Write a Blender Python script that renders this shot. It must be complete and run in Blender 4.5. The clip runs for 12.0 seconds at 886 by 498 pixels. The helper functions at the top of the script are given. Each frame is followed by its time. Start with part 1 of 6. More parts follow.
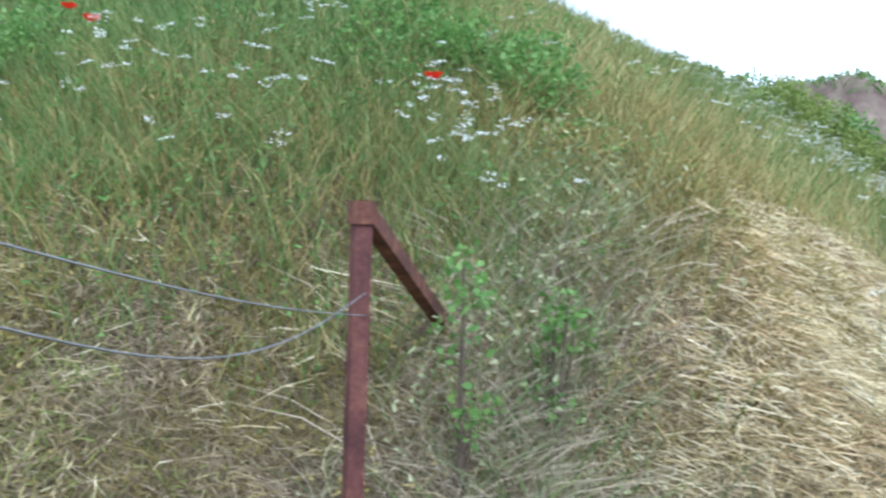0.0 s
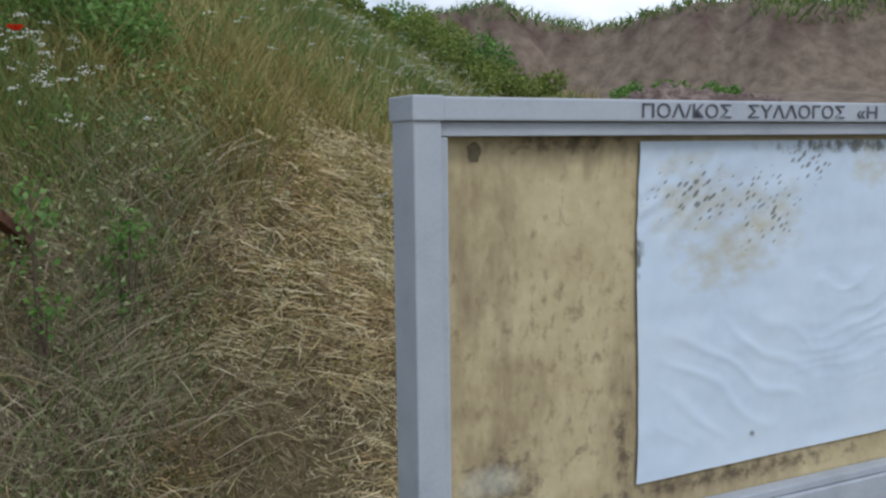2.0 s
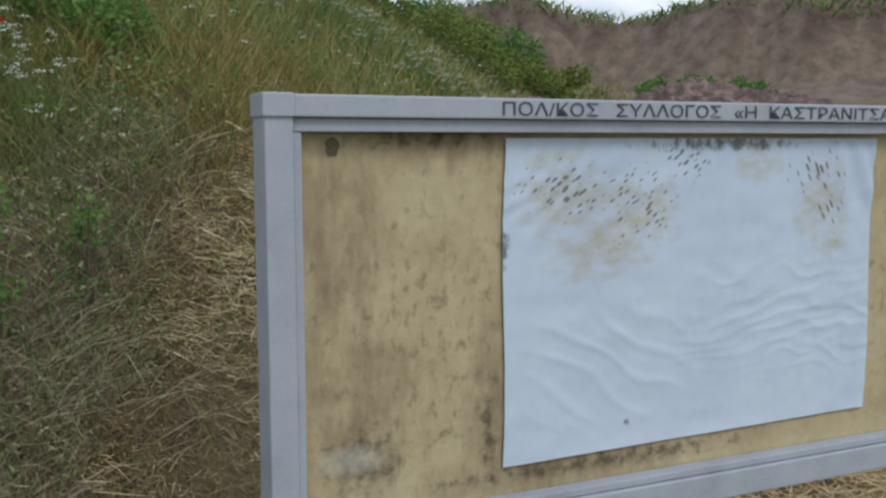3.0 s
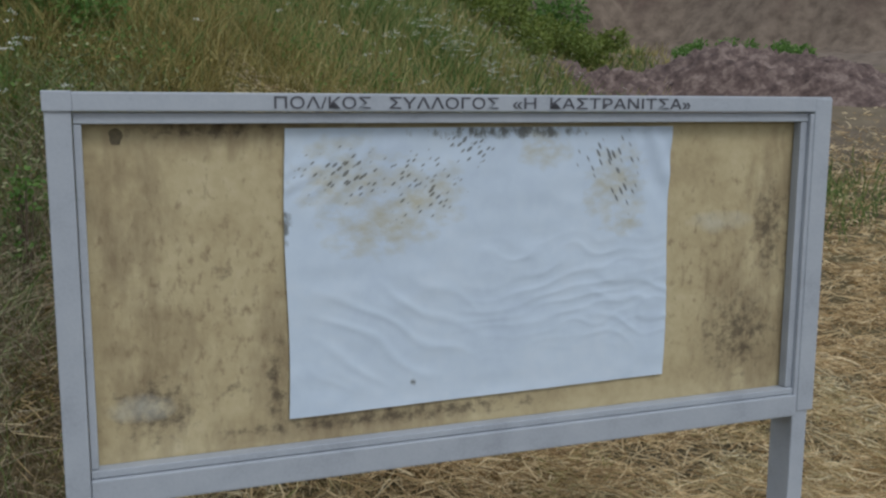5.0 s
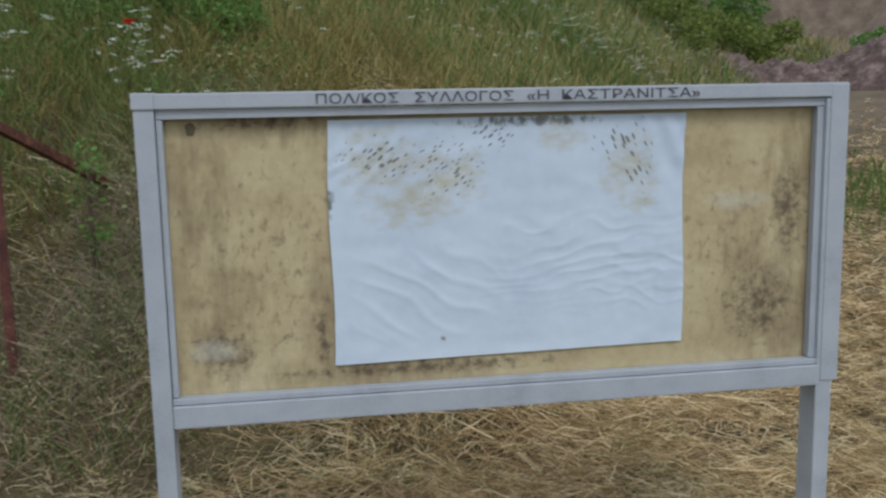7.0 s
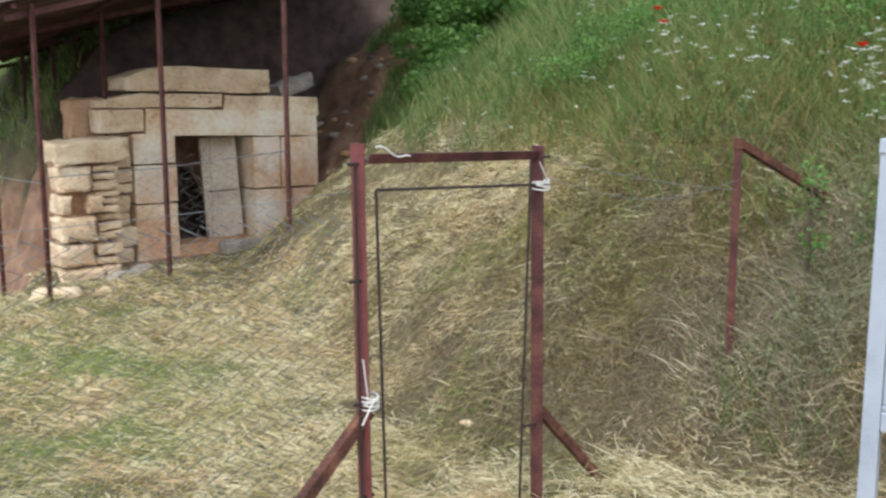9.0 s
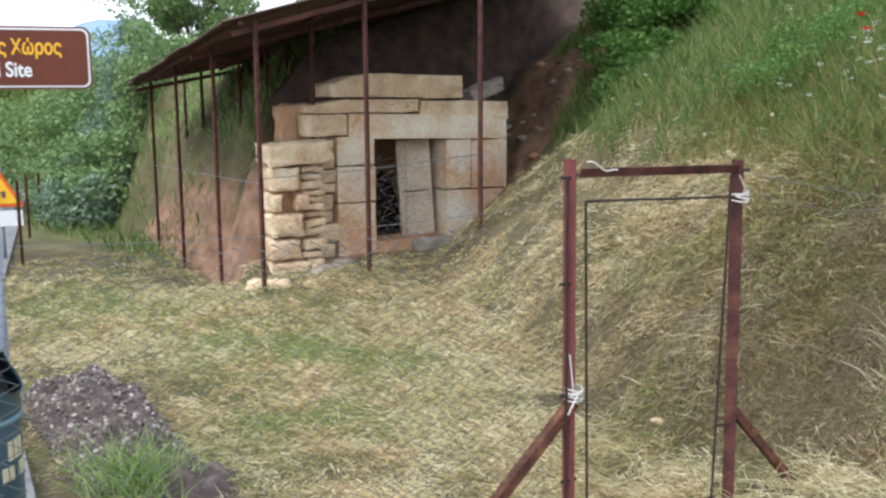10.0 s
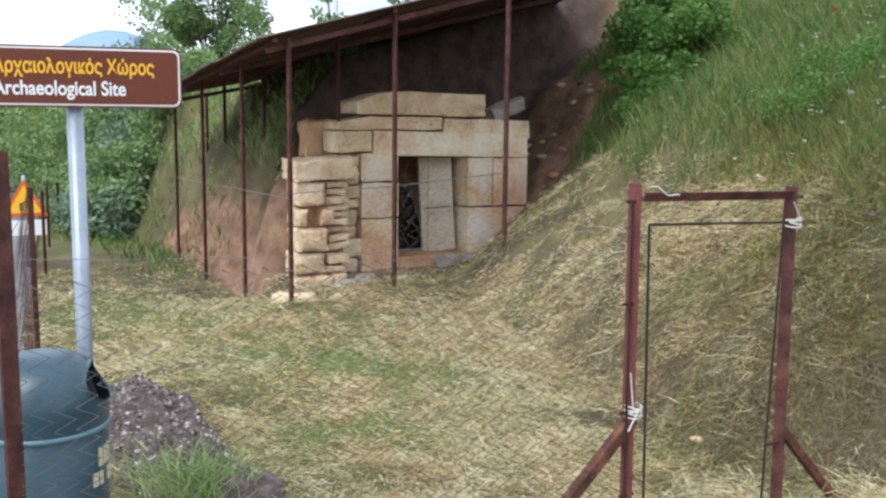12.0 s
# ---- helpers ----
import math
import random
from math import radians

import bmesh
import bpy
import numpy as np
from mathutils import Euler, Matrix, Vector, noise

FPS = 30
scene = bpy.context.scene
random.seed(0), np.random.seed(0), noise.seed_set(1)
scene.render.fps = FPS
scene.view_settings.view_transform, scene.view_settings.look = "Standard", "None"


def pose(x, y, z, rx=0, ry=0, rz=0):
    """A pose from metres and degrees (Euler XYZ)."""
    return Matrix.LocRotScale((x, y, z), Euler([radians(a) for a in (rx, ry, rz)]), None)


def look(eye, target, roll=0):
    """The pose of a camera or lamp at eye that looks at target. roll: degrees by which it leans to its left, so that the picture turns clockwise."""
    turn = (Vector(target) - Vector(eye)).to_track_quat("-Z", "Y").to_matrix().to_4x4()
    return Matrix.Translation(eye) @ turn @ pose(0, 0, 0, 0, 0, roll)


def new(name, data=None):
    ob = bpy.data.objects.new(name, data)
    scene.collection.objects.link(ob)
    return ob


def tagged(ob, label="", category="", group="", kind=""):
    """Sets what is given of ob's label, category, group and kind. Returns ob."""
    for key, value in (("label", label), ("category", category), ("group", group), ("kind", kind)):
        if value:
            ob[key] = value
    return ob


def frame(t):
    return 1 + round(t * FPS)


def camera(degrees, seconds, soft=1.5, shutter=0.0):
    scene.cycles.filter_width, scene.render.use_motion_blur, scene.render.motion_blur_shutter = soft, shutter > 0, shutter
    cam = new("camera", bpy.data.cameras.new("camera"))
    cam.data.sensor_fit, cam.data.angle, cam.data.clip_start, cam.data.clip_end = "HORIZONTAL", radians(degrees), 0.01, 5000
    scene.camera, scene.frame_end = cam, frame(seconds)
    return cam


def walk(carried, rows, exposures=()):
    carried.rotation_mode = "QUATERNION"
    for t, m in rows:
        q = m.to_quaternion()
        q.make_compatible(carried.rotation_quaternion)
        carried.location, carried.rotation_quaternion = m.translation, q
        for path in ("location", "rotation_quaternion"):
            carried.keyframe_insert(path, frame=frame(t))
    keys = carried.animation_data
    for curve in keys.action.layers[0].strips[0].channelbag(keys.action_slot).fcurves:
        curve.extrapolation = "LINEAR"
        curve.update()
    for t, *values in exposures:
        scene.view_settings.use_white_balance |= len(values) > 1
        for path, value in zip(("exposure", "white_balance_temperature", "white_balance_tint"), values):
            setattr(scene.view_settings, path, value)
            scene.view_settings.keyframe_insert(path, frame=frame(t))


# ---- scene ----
cam = camera(49.8, 12.0, soft=2.4, shutter=0.18)
ROWS = [
    (0.0, -0.023, -0.160, 1.601, -1.485, -1.858, -2.092),
    (0.5, 0.158, -0.374, 1.628, -11.65, -3.342, -2.120),
    (1.0, 0.132, -0.591, 1.596, -20.120, -5.049, -0.237),
    (1.5, 0.162, -0.845, 1.601, -21.651, -6.268, 0.689),
    (2.0, 0.325, -1.087, 1.605, -20.062, -5.961, 0.672),
    (2.5, 0.496, -1.283, 1.610, -18.445, -5.994, 0.297),
    (3.0, 0.644, -1.297, 1.609, -17.642, -6.411, 0.028),
    (3.5, 0.853, -1.287, 1.605, -17.053, -7.138, 0.747),
    (5.5, 1.392, -1.844, 1.699, -10.678, -8.969, -0.352),
    (6.0, 1.575, -1.869, 1.667, -7.449, -8.691, 0.409),
    (6.5, 1.649, -2.007, 1.642, -6.832, -8.579, 0.842),
    (8.5, 1.598, -2.702, 1.804, 28.091, -9.470, 0.278),
    (9.0, 1.635, -2.819, 1.835, 37.057, -8.913, 0.035),
    (9.5, 1.743, -3.010, 1.887, 43.650, -8.855, 0.073),
    (10.0, 1.780, -3.187, 1.923, 47.667, -8.999, 0.390),
    (10.5, 1.728, -3.332, 1.934, 48.907, -8.857, -0.052),
    (11.0, 1.685, -3.428, 1.944, 48.314, -8.639, -0.480),
    (11.5, 1.688, -3.464, 1.953, 48.029, -8.386, -0.580),
    (12.0, 1.686, -3.487, 1.956, 47.855, -8.061, -0.631),
]
walk(cam, [(t, pose(x, y, z, 90 + pitch, roll, yaw)) for t, x, y, z, yaw, pitch, roll in ROWS],
     [(0.0, 0.74, 5200, 10), (1.5, -0.45, 5700, 10), (3.0, -0.78, 6050, 9), (3.5, -0.98, 6050, 9), (5.5, -0.95, 6050, 9), (6.5, -0.95, 6050, 9), (8.5, 0.3, 5950, 9), (12.0, 0.2, 5900, 9)])

# ---- light: bright hazy day, soft high sun off the camera's right ----
SUN_EL, SUN_AZ = radians(52), radians(163)
world = bpy.data.worlds.new("sky")
scene.world = world
world.use_nodes = True
wn, wl = world.node_tree.nodes, world.node_tree.links
wn.clear()
w_out = wn.new("ShaderNodeOutputWorld")
w_bg = wn.new("ShaderNodeBackground")
w_sky = wn.new("ShaderNodeTexSky")
w_sky.sky_type, w_sky.sun_disc = "NISHITA", False
w_sky.sun_elevation, w_sky.sun_rotation = SUN_EL, SUN_AZ
w_sky.air_density, w_sky.dust_density, w_sky.ozone_density = 1.0, 3.0, 1.0
# thin cloud over the sky
w_tc = wn.new("ShaderNodeTexCoord")
w_map = wn.new("ShaderNodeMapping")
w_map.inputs["Scale"].default_value = (1.5, 1.5, 5.0)
w_noise = wn.new("ShaderNodeTexNoise")
w_noise.inputs["Scale"].default_value, w_noise.inputs["Detail"].default_value = 2.2, 7
w_ramp = wn.new("ShaderNodeValToRGB")
w_ramp.color_ramp.elements[0].position, w_ramp.color_ramp.elements[1].position = 0.36, 0.56
w_ramp.color_ramp.elements[0].color = (0.25, 0.25, 0.25, 1)
w_mix = wn.new("ShaderNodeMixRGB")
w_mix.inputs[2].default_value = (9.5, 9.8, 10.2, 1)
wl.new(w_tc.outputs["Generated"], w_map.inputs["Vector"])
wl.new(w_map.outputs["Vector"], w_noise.inputs["Vector"])
wl.new(w_noise.outputs["Fac"], w_ramp.inputs["Fac"])
wl.new(w_ramp.outputs["Color"], w_mix.inputs[0])
wl.new(w_sky.outputs["Color"], w_mix.inputs[1])
wl.new(w_mix.outputs["Color"], w_bg.inputs["Color"])
w_bg.inputs["Strength"].default_value = 0.17
wl.new(w_bg.outputs["Background"], w_out.inputs["Surface"])
sun = new("sun", bpy.data.lights.new("sun", "SUN"))
sun.data.energy, sun.data.angle, sun.data.color = 1.9, radians(22), (1.0, 0.97, 0.92)
sun.matrix_world = look(
    (30 * math.sin(SUN_AZ) * math.cos(SUN_EL), 30 * math.cos(SUN_AZ) * math.cos(SUN_EL), 30 * math.sin(SUN_EL)), (0, 0, 0))
scene.view_settings.exposure = 0.0

# ---- materials ----
rng = np.random.default_rng(7)


def material(name, colours, scale=6.0, rough=0.85, bump=0.3, fine=60.0, metal=0.0, spread=0.5, island=0.0, translucent=0.0, stretch=(1, 1, 1), spec=0.3):
    """Noise at two scales between the colours, with fine relief; island mixes in a tint for each loose piece."""
    m = bpy.data.materials.new(name)
    m.use_nodes = True
    n, l = m.node_tree.nodes, m.node_tree.links
    b = n["Principled BSDF"]
    tc, mp = n.new("ShaderNodeTexCoord"), n.new("ShaderNodeMapping")
    mp.inputs["Scale"].default_value = stretch
    l.new(tc.outputs["Object"], mp.inputs["Vector"])
    big, small = n.new("ShaderNodeTexNoise"), n.new("ShaderNodeTexNoise")
    big.inputs["Scale"].default_value, big.inputs["Detail"].default_value = scale, 5
    small.inputs["Scale"].default_value, small.inputs["Detail"].default_value = fine, 4
    for t in (big, small):
        l.new(mp.outputs["Vector"], t.inputs["Vector"])
    add = n.new("ShaderNodeMath")
    add.operation = "MULTIPLY_ADD"
    l.new(small.outputs["Fac"], add.inputs[0])
    add.inputs[1].default_value = 0.45
    sub = n.new("ShaderNodeMath")
    sub.operation = "SUBTRACT"
    l.new(big.outputs["Fac"], sub.inputs[0])
    sub.inputs[1].default_value = 0.22
    l.new(sub.outputs[0], add.inputs[2])
    fac = add.outputs[0]
    if island:
        geo = n.new("ShaderNodeNewGeometry")
        mixv = n.new("ShaderNodeMix")
        mixv.data_type = "FLOAT"
        mixv.inputs[0].default_value = island
        l.new(fac, mixv.inputs[2])
        l.new(geo.outputs["Random Per Island"], mixv.inputs[3])
        fac = mixv.outputs[0]
    ramp = n.new("ShaderNodeValToRGB")
    l.new(fac, ramp.inputs["Fac"])
    el = ramp.color_ramp.elements
    lo, hi = 0.5 - spread / 2, 0.5 + spread / 2
    for i, c in enumerate(colours):
        p = lo + (hi - lo) * i / max(1, len(colours) - 1)
        e = el[i] if i < 2 else el.new(p)
        e.position, e.color = p, (*c, 1)
    l.new(ramp.outputs["Color"], b.inputs["Base Color"])
    b.inputs["Roughness"].default_value, b.inputs["Metallic"].default_value = rough, metal
    b.inputs["Specular IOR Level"].default_value = spec
    if bump:
        bp = n.new("ShaderNodeBump")
        bp.inputs["Strength"].default_value, bp.inputs["Distance"].default_value = bump, 0.01
        l.new(add.outputs[0], bp.inputs["Height"])
        l.new(bp.outputs["Normal"], b.inputs["Normal"])
    if translucent:
        tr, mx = n.new("ShaderNodeBsdfTranslucent"), n.new("ShaderNodeMixShader")
        l.new(ramp.outputs["Color"], tr.inputs["Color"])
        mx.inputs[0].default_value = translucent
        l.new(b.outputs[0], mx.inputs[1])
        l.new(tr.outputs[0], mx.inputs[2])
        l.new(mx.outputs[0], n["Material Output"].inputs["Surface"])
    return m


M_FRAME = material("painted_metal", [(0.31, 0.335, 0.375), (0.365, 0.395, 0.44), (0.40, 0.43, 0.47)], 9, 0.5, 0.08, 120)
M_RUST = material("rusty_paint", [(0.035, 0.015, 0.013), (0.085, 0.030, 0.026), (0.15, 0.062, 0.042)], 9, 0.7, 0.4, 70)
M_RED = material("red_oxide_paint", [(0.10, 0.028, 0.028), (0.17, 0.050, 0.045), (0.13, 0.06, 0.045)], 8, 0.6, 0.25, 60)
M_DARKIRON = material("dark_iron", [(0.02, 0.014, 0.012), (0.05, 0.03, 0.024)], 12, 0.7, 0.3, 80)
M_WIRE = material("galvanised_wire", [(0.13, 0.13, 0.13), (0.22, 0.22, 0.215)], 20, 0.5, 0, 80, metal=0.4)
M_PANEL = material("weathered_plywood", [(0.33, 0.265, 0.155), (0.42, 0.345, 0.20), (0.485, 0.41, 0.245), (0.54, 0.465, 0.295)], 5.0, 0.8, 0.35, 34, spread=0.55)
M_PAPER = material("blank_poster_paper", [(0.49, 0.575, 0.69), (0.54, 0.63, 0.735), (0.59, 0.67, 0.76)], 3, 0.5, 0.05, 30)
M_INK = material("dark_paint", [(0.05, 0.05, 0.06), (0.12, 0.12, 0.14)], 40, 0.7, 0, 90)
M_MOULD = material("mould_stain", [(0.09, 0.075, 0.05), (0.20, 0.165, 0.10)], 30, 0.9, 0, 90)
M_DAMP = material("damp_stain", [(0.38, 0.36, 0.26), (0.48, 0.48, 0.42)], 14, 0.85, 0, 60)
M_STONE = material("limestone", [(0.27, 0.18, 0.10), (0.57, 0.41, 0.25), (0.73, 0.57, 0.38), (0.82, 0.71, 0.54)], 3.2, 0.9, 0.9, 24, spread=0.6)
M_PLASTER = material("plastered_limestone", [(0.48, 0.28, 0.15), (0.66, 0.45, 0.28), (0.74, 0.60, 0.43), (0.80, 0.72, 0.58)], 1.7, 0.9, 0.5, 16, spread=0.42)
M_DOOR = material("grey_beige_stone", [(0.34, 0.27, 0.20), (0.54, 0.45, 0.34), (0.66, 0.58, 0.46)], 3.0, 0.9, 0.6, 20, spread=0.5)
M_STONE2 = material("reddish_plaster_stone", [(0.26, 0.13, 0.065), (0.46, 0.26, 0.14), (0.58, 0.40, 0.25)], 2.4, 0.9, 0.8, 24, spread=0.55)
M_STONE3 = material("grey_stone", [(0.16, 0.14, 0.12), (0.34, 0.29, 0.24), (0.42, 0.40, 0.37)], 4, 0.9, 0.8, 30)
M_SHEET = material("corrugated_rusty_sheet", [(0.035, 0.022, 0.018), (0.08, 0.045, 0.034), (0.13, 0.08, 0.06)], 2.2, 0.65, 0.2, 25)
M_ZINC = material("galvanised_pole", [(0.24, 0.27, 0.32), (0.36, 0.395, 0.45)], 6, 0.4, 0.05, 60, metal=0.35)
M_SIGN = material("brown_sign_enamel", [(0.115, 0.030, 0.014), (0.14, 0.038, 0.018)], 3, 0.35, 0, 50)
M_WHITE = material("white_enamel", [(0.72, 0.72, 0.72), (0.80, 0.80, 0.80)], 5, 0.4, 0, 50)
M_YELLOW = material("yellow_enamel", [(0.80, 0.42, 0.02), (0.87, 0.49, 0.03)], 5, 0.4, 0, 50)
M_ORANGE = material("orange_red_enamel", [(0.62, 0.09, 0.015), (0.70, 0.12, 0.02)], 5, 0.4, 0, 50)
M_BIN = material("blue_green_plastic", [(0.022, 0.050, 0.070), (0.032, 0.068, 0.090), (0.045, 0.085, 0.11)], 6, 0.38, 0.05, 90, spec=0.5)
M_BINRIM = material("pale_blue_plastic", [(0.10, 0.19, 0.23), (0.14, 0.24, 0.28)], 6, 0.4, 0, 90)
M_BLACK = material("black_void", [(0.006, 0.006, 0.006), (0.012, 0.011, 0.010)], 6, 0.9, 0, 50)
M_CREAM = material("cream_sticker", [(0.55, 0.50, 0.33), (0.64, 0.60, 0.42)], 9, 0.6, 0, 60)
M_ROPE = material("white_cord", [(0.55, 0.53, 0.48), (0.75, 0.73, 0.68)], 60, 0.9, 0.2, 200)
M_HAY = material("cut_straw", [(0.14, 0.10, 0.045), (0.32, 0.25, 0.108), (0.53, 0.44, 0.215), (0.73, 0.64, 0.385)], 3.0, 0.8, 0, 9, spread=0.6, island=0.5, translucent=0.2)
M_PALE = material("pale_straw", [(0.36, 0.285, 0.13), (0.55, 0.46, 0.25), (0.70, 0.61, 0.385), (0.79, 0.72, 0.50)], 3.0, 0.75, 0, 9, spread=0.7, island=0.7, translucent=0.2)
M_TAN = material("tan_straw", [(0.21, 0.135, 0.065), (0.46, 0.325, 0.16), (0.68, 0.52, 0.285), (0.82, 0.69, 0.44)], 3.0, 0.75, 0, 9, spread=0.7, island=0.7, translucent=0.2)
M_GRAVEL = material("loose_gravel", [(0.05, 0.042, 0.038), (0.125, 0.10, 0.088), (0.23, 0.19, 0.17), (0.42, 0.375, 0.33)], 14, 0.9, 0.6, 50, spread=0.8, island=0.8)
M_OLIVE = material("mown_green_grass", [(0.10, 0.145, 0.03), (0.19, 0.235, 0.055), (0.30, 0.32, 0.10)], 1.2, 0.8, 0, 9, spread=0.7, island=0.6, translucent=0.25)
M_DRY = material("dry_standing_grass", [(0.15, 0.12, 0.05), (0.28, 0.235, 0.085), (0.38, 0.33, 0.13), (0.46, 0.42, 0.20)], 1.0, 0.8, 0, 8, spread=0.8, island=0.6, translucent=0.25)
M_GREEN = material("tall_green_grass", [(0.045, 0.095, 0.022), (0.095, 0.165, 0.04), (0.17, 0.235, 0.07), (0.31, 0.34, 0.13)], 0.9, 0.7, 0, 7, spread=0.8, island=0.6, translucent=0.35)
M_WEED = material("grey_dead_weeds", [(0.20, 0.16, 0.11), (0.40, 0.335, 0.235), (0.60, 0.52, 0.38)], 2, 0.9, 0, 12, spread=0.8, island=0.6, translucent=0.1)
M_FARGRASS = material("pale_green_grass", [(0.13, 0.21, 0.06), (0.25, 0.345, 0.11), (0.40, 0.48, 0.20)], 0.9, 0.8, 0, 7, spread=0.8, island=0.6, translucent=0.35)
M_BRUSH = material("dead_grey_weeds", [(0.085, 0.062, 0.035), (0.18, 0.138, 0.08), (0.34, 0.275, 0.175)], 2, 0.9, 0, 12, spread=0.8, island=0.6, translucent=0.1)
M_LEAF = material("shrub_leaves", [(0.055, 0.125, 0.025), (0.12, 0.235, 0.05), (0.22, 0.35, 0.09)], 1.2, 0.55, 0, 6, spread=0.8, island=0.6, translucent=0.4)
M_TREE = material("tree_leaves", [(0.11, 0.185, 0.065), (0.21, 0.31, 0.115), (0.34, 0.43, 0.19)], 0.4, 0.6, 0, 2, spread=0.8, island=0.6, translucent=0.3)
M_BLUELEAF = material("grey_green_leaves", [(0.11, 0.17, 0.11), (0.20, 0.28, 0.18), (0.33, 0.41, 0.28)], 1.2, 0.7, 0, 6, spread=0.8, island=0.6, translucent=0.3)
M_YLEAF = material("yellow_green_leaves", [(0.09, 0.14, 0.025), (0.16, 0.21, 0.045), (0.25, 0.28, 0.07)], 1.2, 0.6, 0, 6, spread=0.8, island=0.6, translucent=0.35)
M_SAGE = material("grey_green_weeds", [(0.12, 0.14, 0.065), (0.24, 0.265, 0.13), (0.40, 0.41, 0.23)], 2, 0.85, 0, 12, spread=0.8, island=0.6, translucent=0.2)
M_STUBBLE = material("yellow_green_stubble", [(0.11, 0.095, 0.025), (0.26, 0.215, 0.065), (0.44, 0.36, 0.14)], 1.5, 0.8, 0, 9, spread=0.7, island=0.6, translucent=0.25)
M_FLAKE = material("flaking_orange_rust", [(0.04, 0.018, 0.013), (0.10, 0.04, 0.026), (0.20, 0.09, 0.05)], 14, 0.85, 0.7, 60)
M_BARK = material("bark", [(0.06, 0.045, 0.03), (0.13, 0.10, 0.07)], 6, 0.95, 0.8, 40)
M_UMBEL = material("white_umbels", [(0.62, 0.64, 0.56), (0.78, 0.79, 0.74)], 5, 0.8, 0, 40, island=0.4, translucent=0.2)
M_POPPY = material("poppy_petals", [(0.55, 0.02, 0.008), (0.75, 0.05, 0.015)], 20, 0.6, 0, 60, translucent=0.3)
M_STEM = material("green_stems", [(0.09, 0.14, 0.03), (0.17, 0.21, 0.06)], 9, 0.7, 0, 40)
M_SPOIL = material("gravelly_spoil", [(0.035, 0.026, 0.026), (0.085, 0.062, 0.058), (0.19, 0.15, 0.135)], 14, 0.95, 1.0, 38, spread=0.6)
M_ROAD = material("asphalt", [(0.16, 0.16, 0.165), (0.22, 0.22, 0.22)], 1.5, 0.9, 0.4, 60)
# aerial haze is put into the mountains' blue base colour
M_HILL = material("haze_tinted_mountain", [(0.20, 0.29, 0.42), (0.27, 0.36, 0.50)], 0.004, 1.0, 0, 0.03, spec=0.0)


def ground_material():
    """Straw-littered soil that turns to bare earth where the sheet's soil attribute says so."""
    m = material("ground_cover", [(0.045, 0.035, 0.02), (0.08, 0.064, 0.032), (0.125, 0.103, 0.05), (0.19, 0.16, 0.085)], 1.6, 0.95, 0.8, 22, spread=0.6)
    n, l = m.node_tree.nodes, m.node_tree.links
    b = n["Principled BSDF"]
    straw = b.inputs["Base Color"].links[0].from_socket

    def noise_ramp(scale, detail, cols, lo, hi):
        tc = n.new("ShaderNodeTexCoord")
        t = n.new("ShaderNodeTexNoise")
        t.inputs["Scale"].default_value, t.inputs["Detail"].default_value = scale, detail
        t.inputs["Roughness"].default_value = 0.65
        l.new(tc.outputs["Object"], t.inputs["Vector"])
        r = n.new("ShaderNodeValToRGB")
        l.new(t.outputs["Fac"], r.inputs["Fac"])
        r.color_ramp.elements[0].position, r.color_ramp.elements[1].position = lo, hi
        r.color_ramp.elements[0].color, r.color_ramp.elements[1].color = (*cols[0], 1), (*cols[1], 1)
        return r.outputs["Color"]
    for name, colour in (("green", noise_ramp(1.8, 8, ((0.06, 0.09, 0.02), (0.17, 0.20, 0.06)), 0.3, 0.7)),
                         ("soil", noise_ramp(2.5, 10, ((0.09, 0.068, 0.05), (0.215, 0.168, 0.128)), 0.3, 0.7)),
                         # bank's dark topsoil; the same tone paints shade on the pit's back
                         ("humus_and_shade", noise_ramp(4.0, 10, ((0.042, 0.028, 0.024), (0.125, 0.083, 0.065)), 0.3, 0.7)),
                         ("red_soil", noise_ramp(3.0, 10, ((0.11, 0.06, 0.036), (0.34, 0.205, 0.13)), 0.3, 0.7))):
        a = n.new("ShaderNodeAttribute")
        a.attribute_name = name
        mx = n.new("ShaderNodeMixRGB")
        l.new(a.outputs["Fac"], mx.inputs[0])
        l.new(straw, mx.inputs[1])
        l.new(colour, mx.inputs[2])
        straw = mx.outputs[0]
    l.new(straw, b.inputs["Base Color"])
    return m


M_GROUND = ground_material()


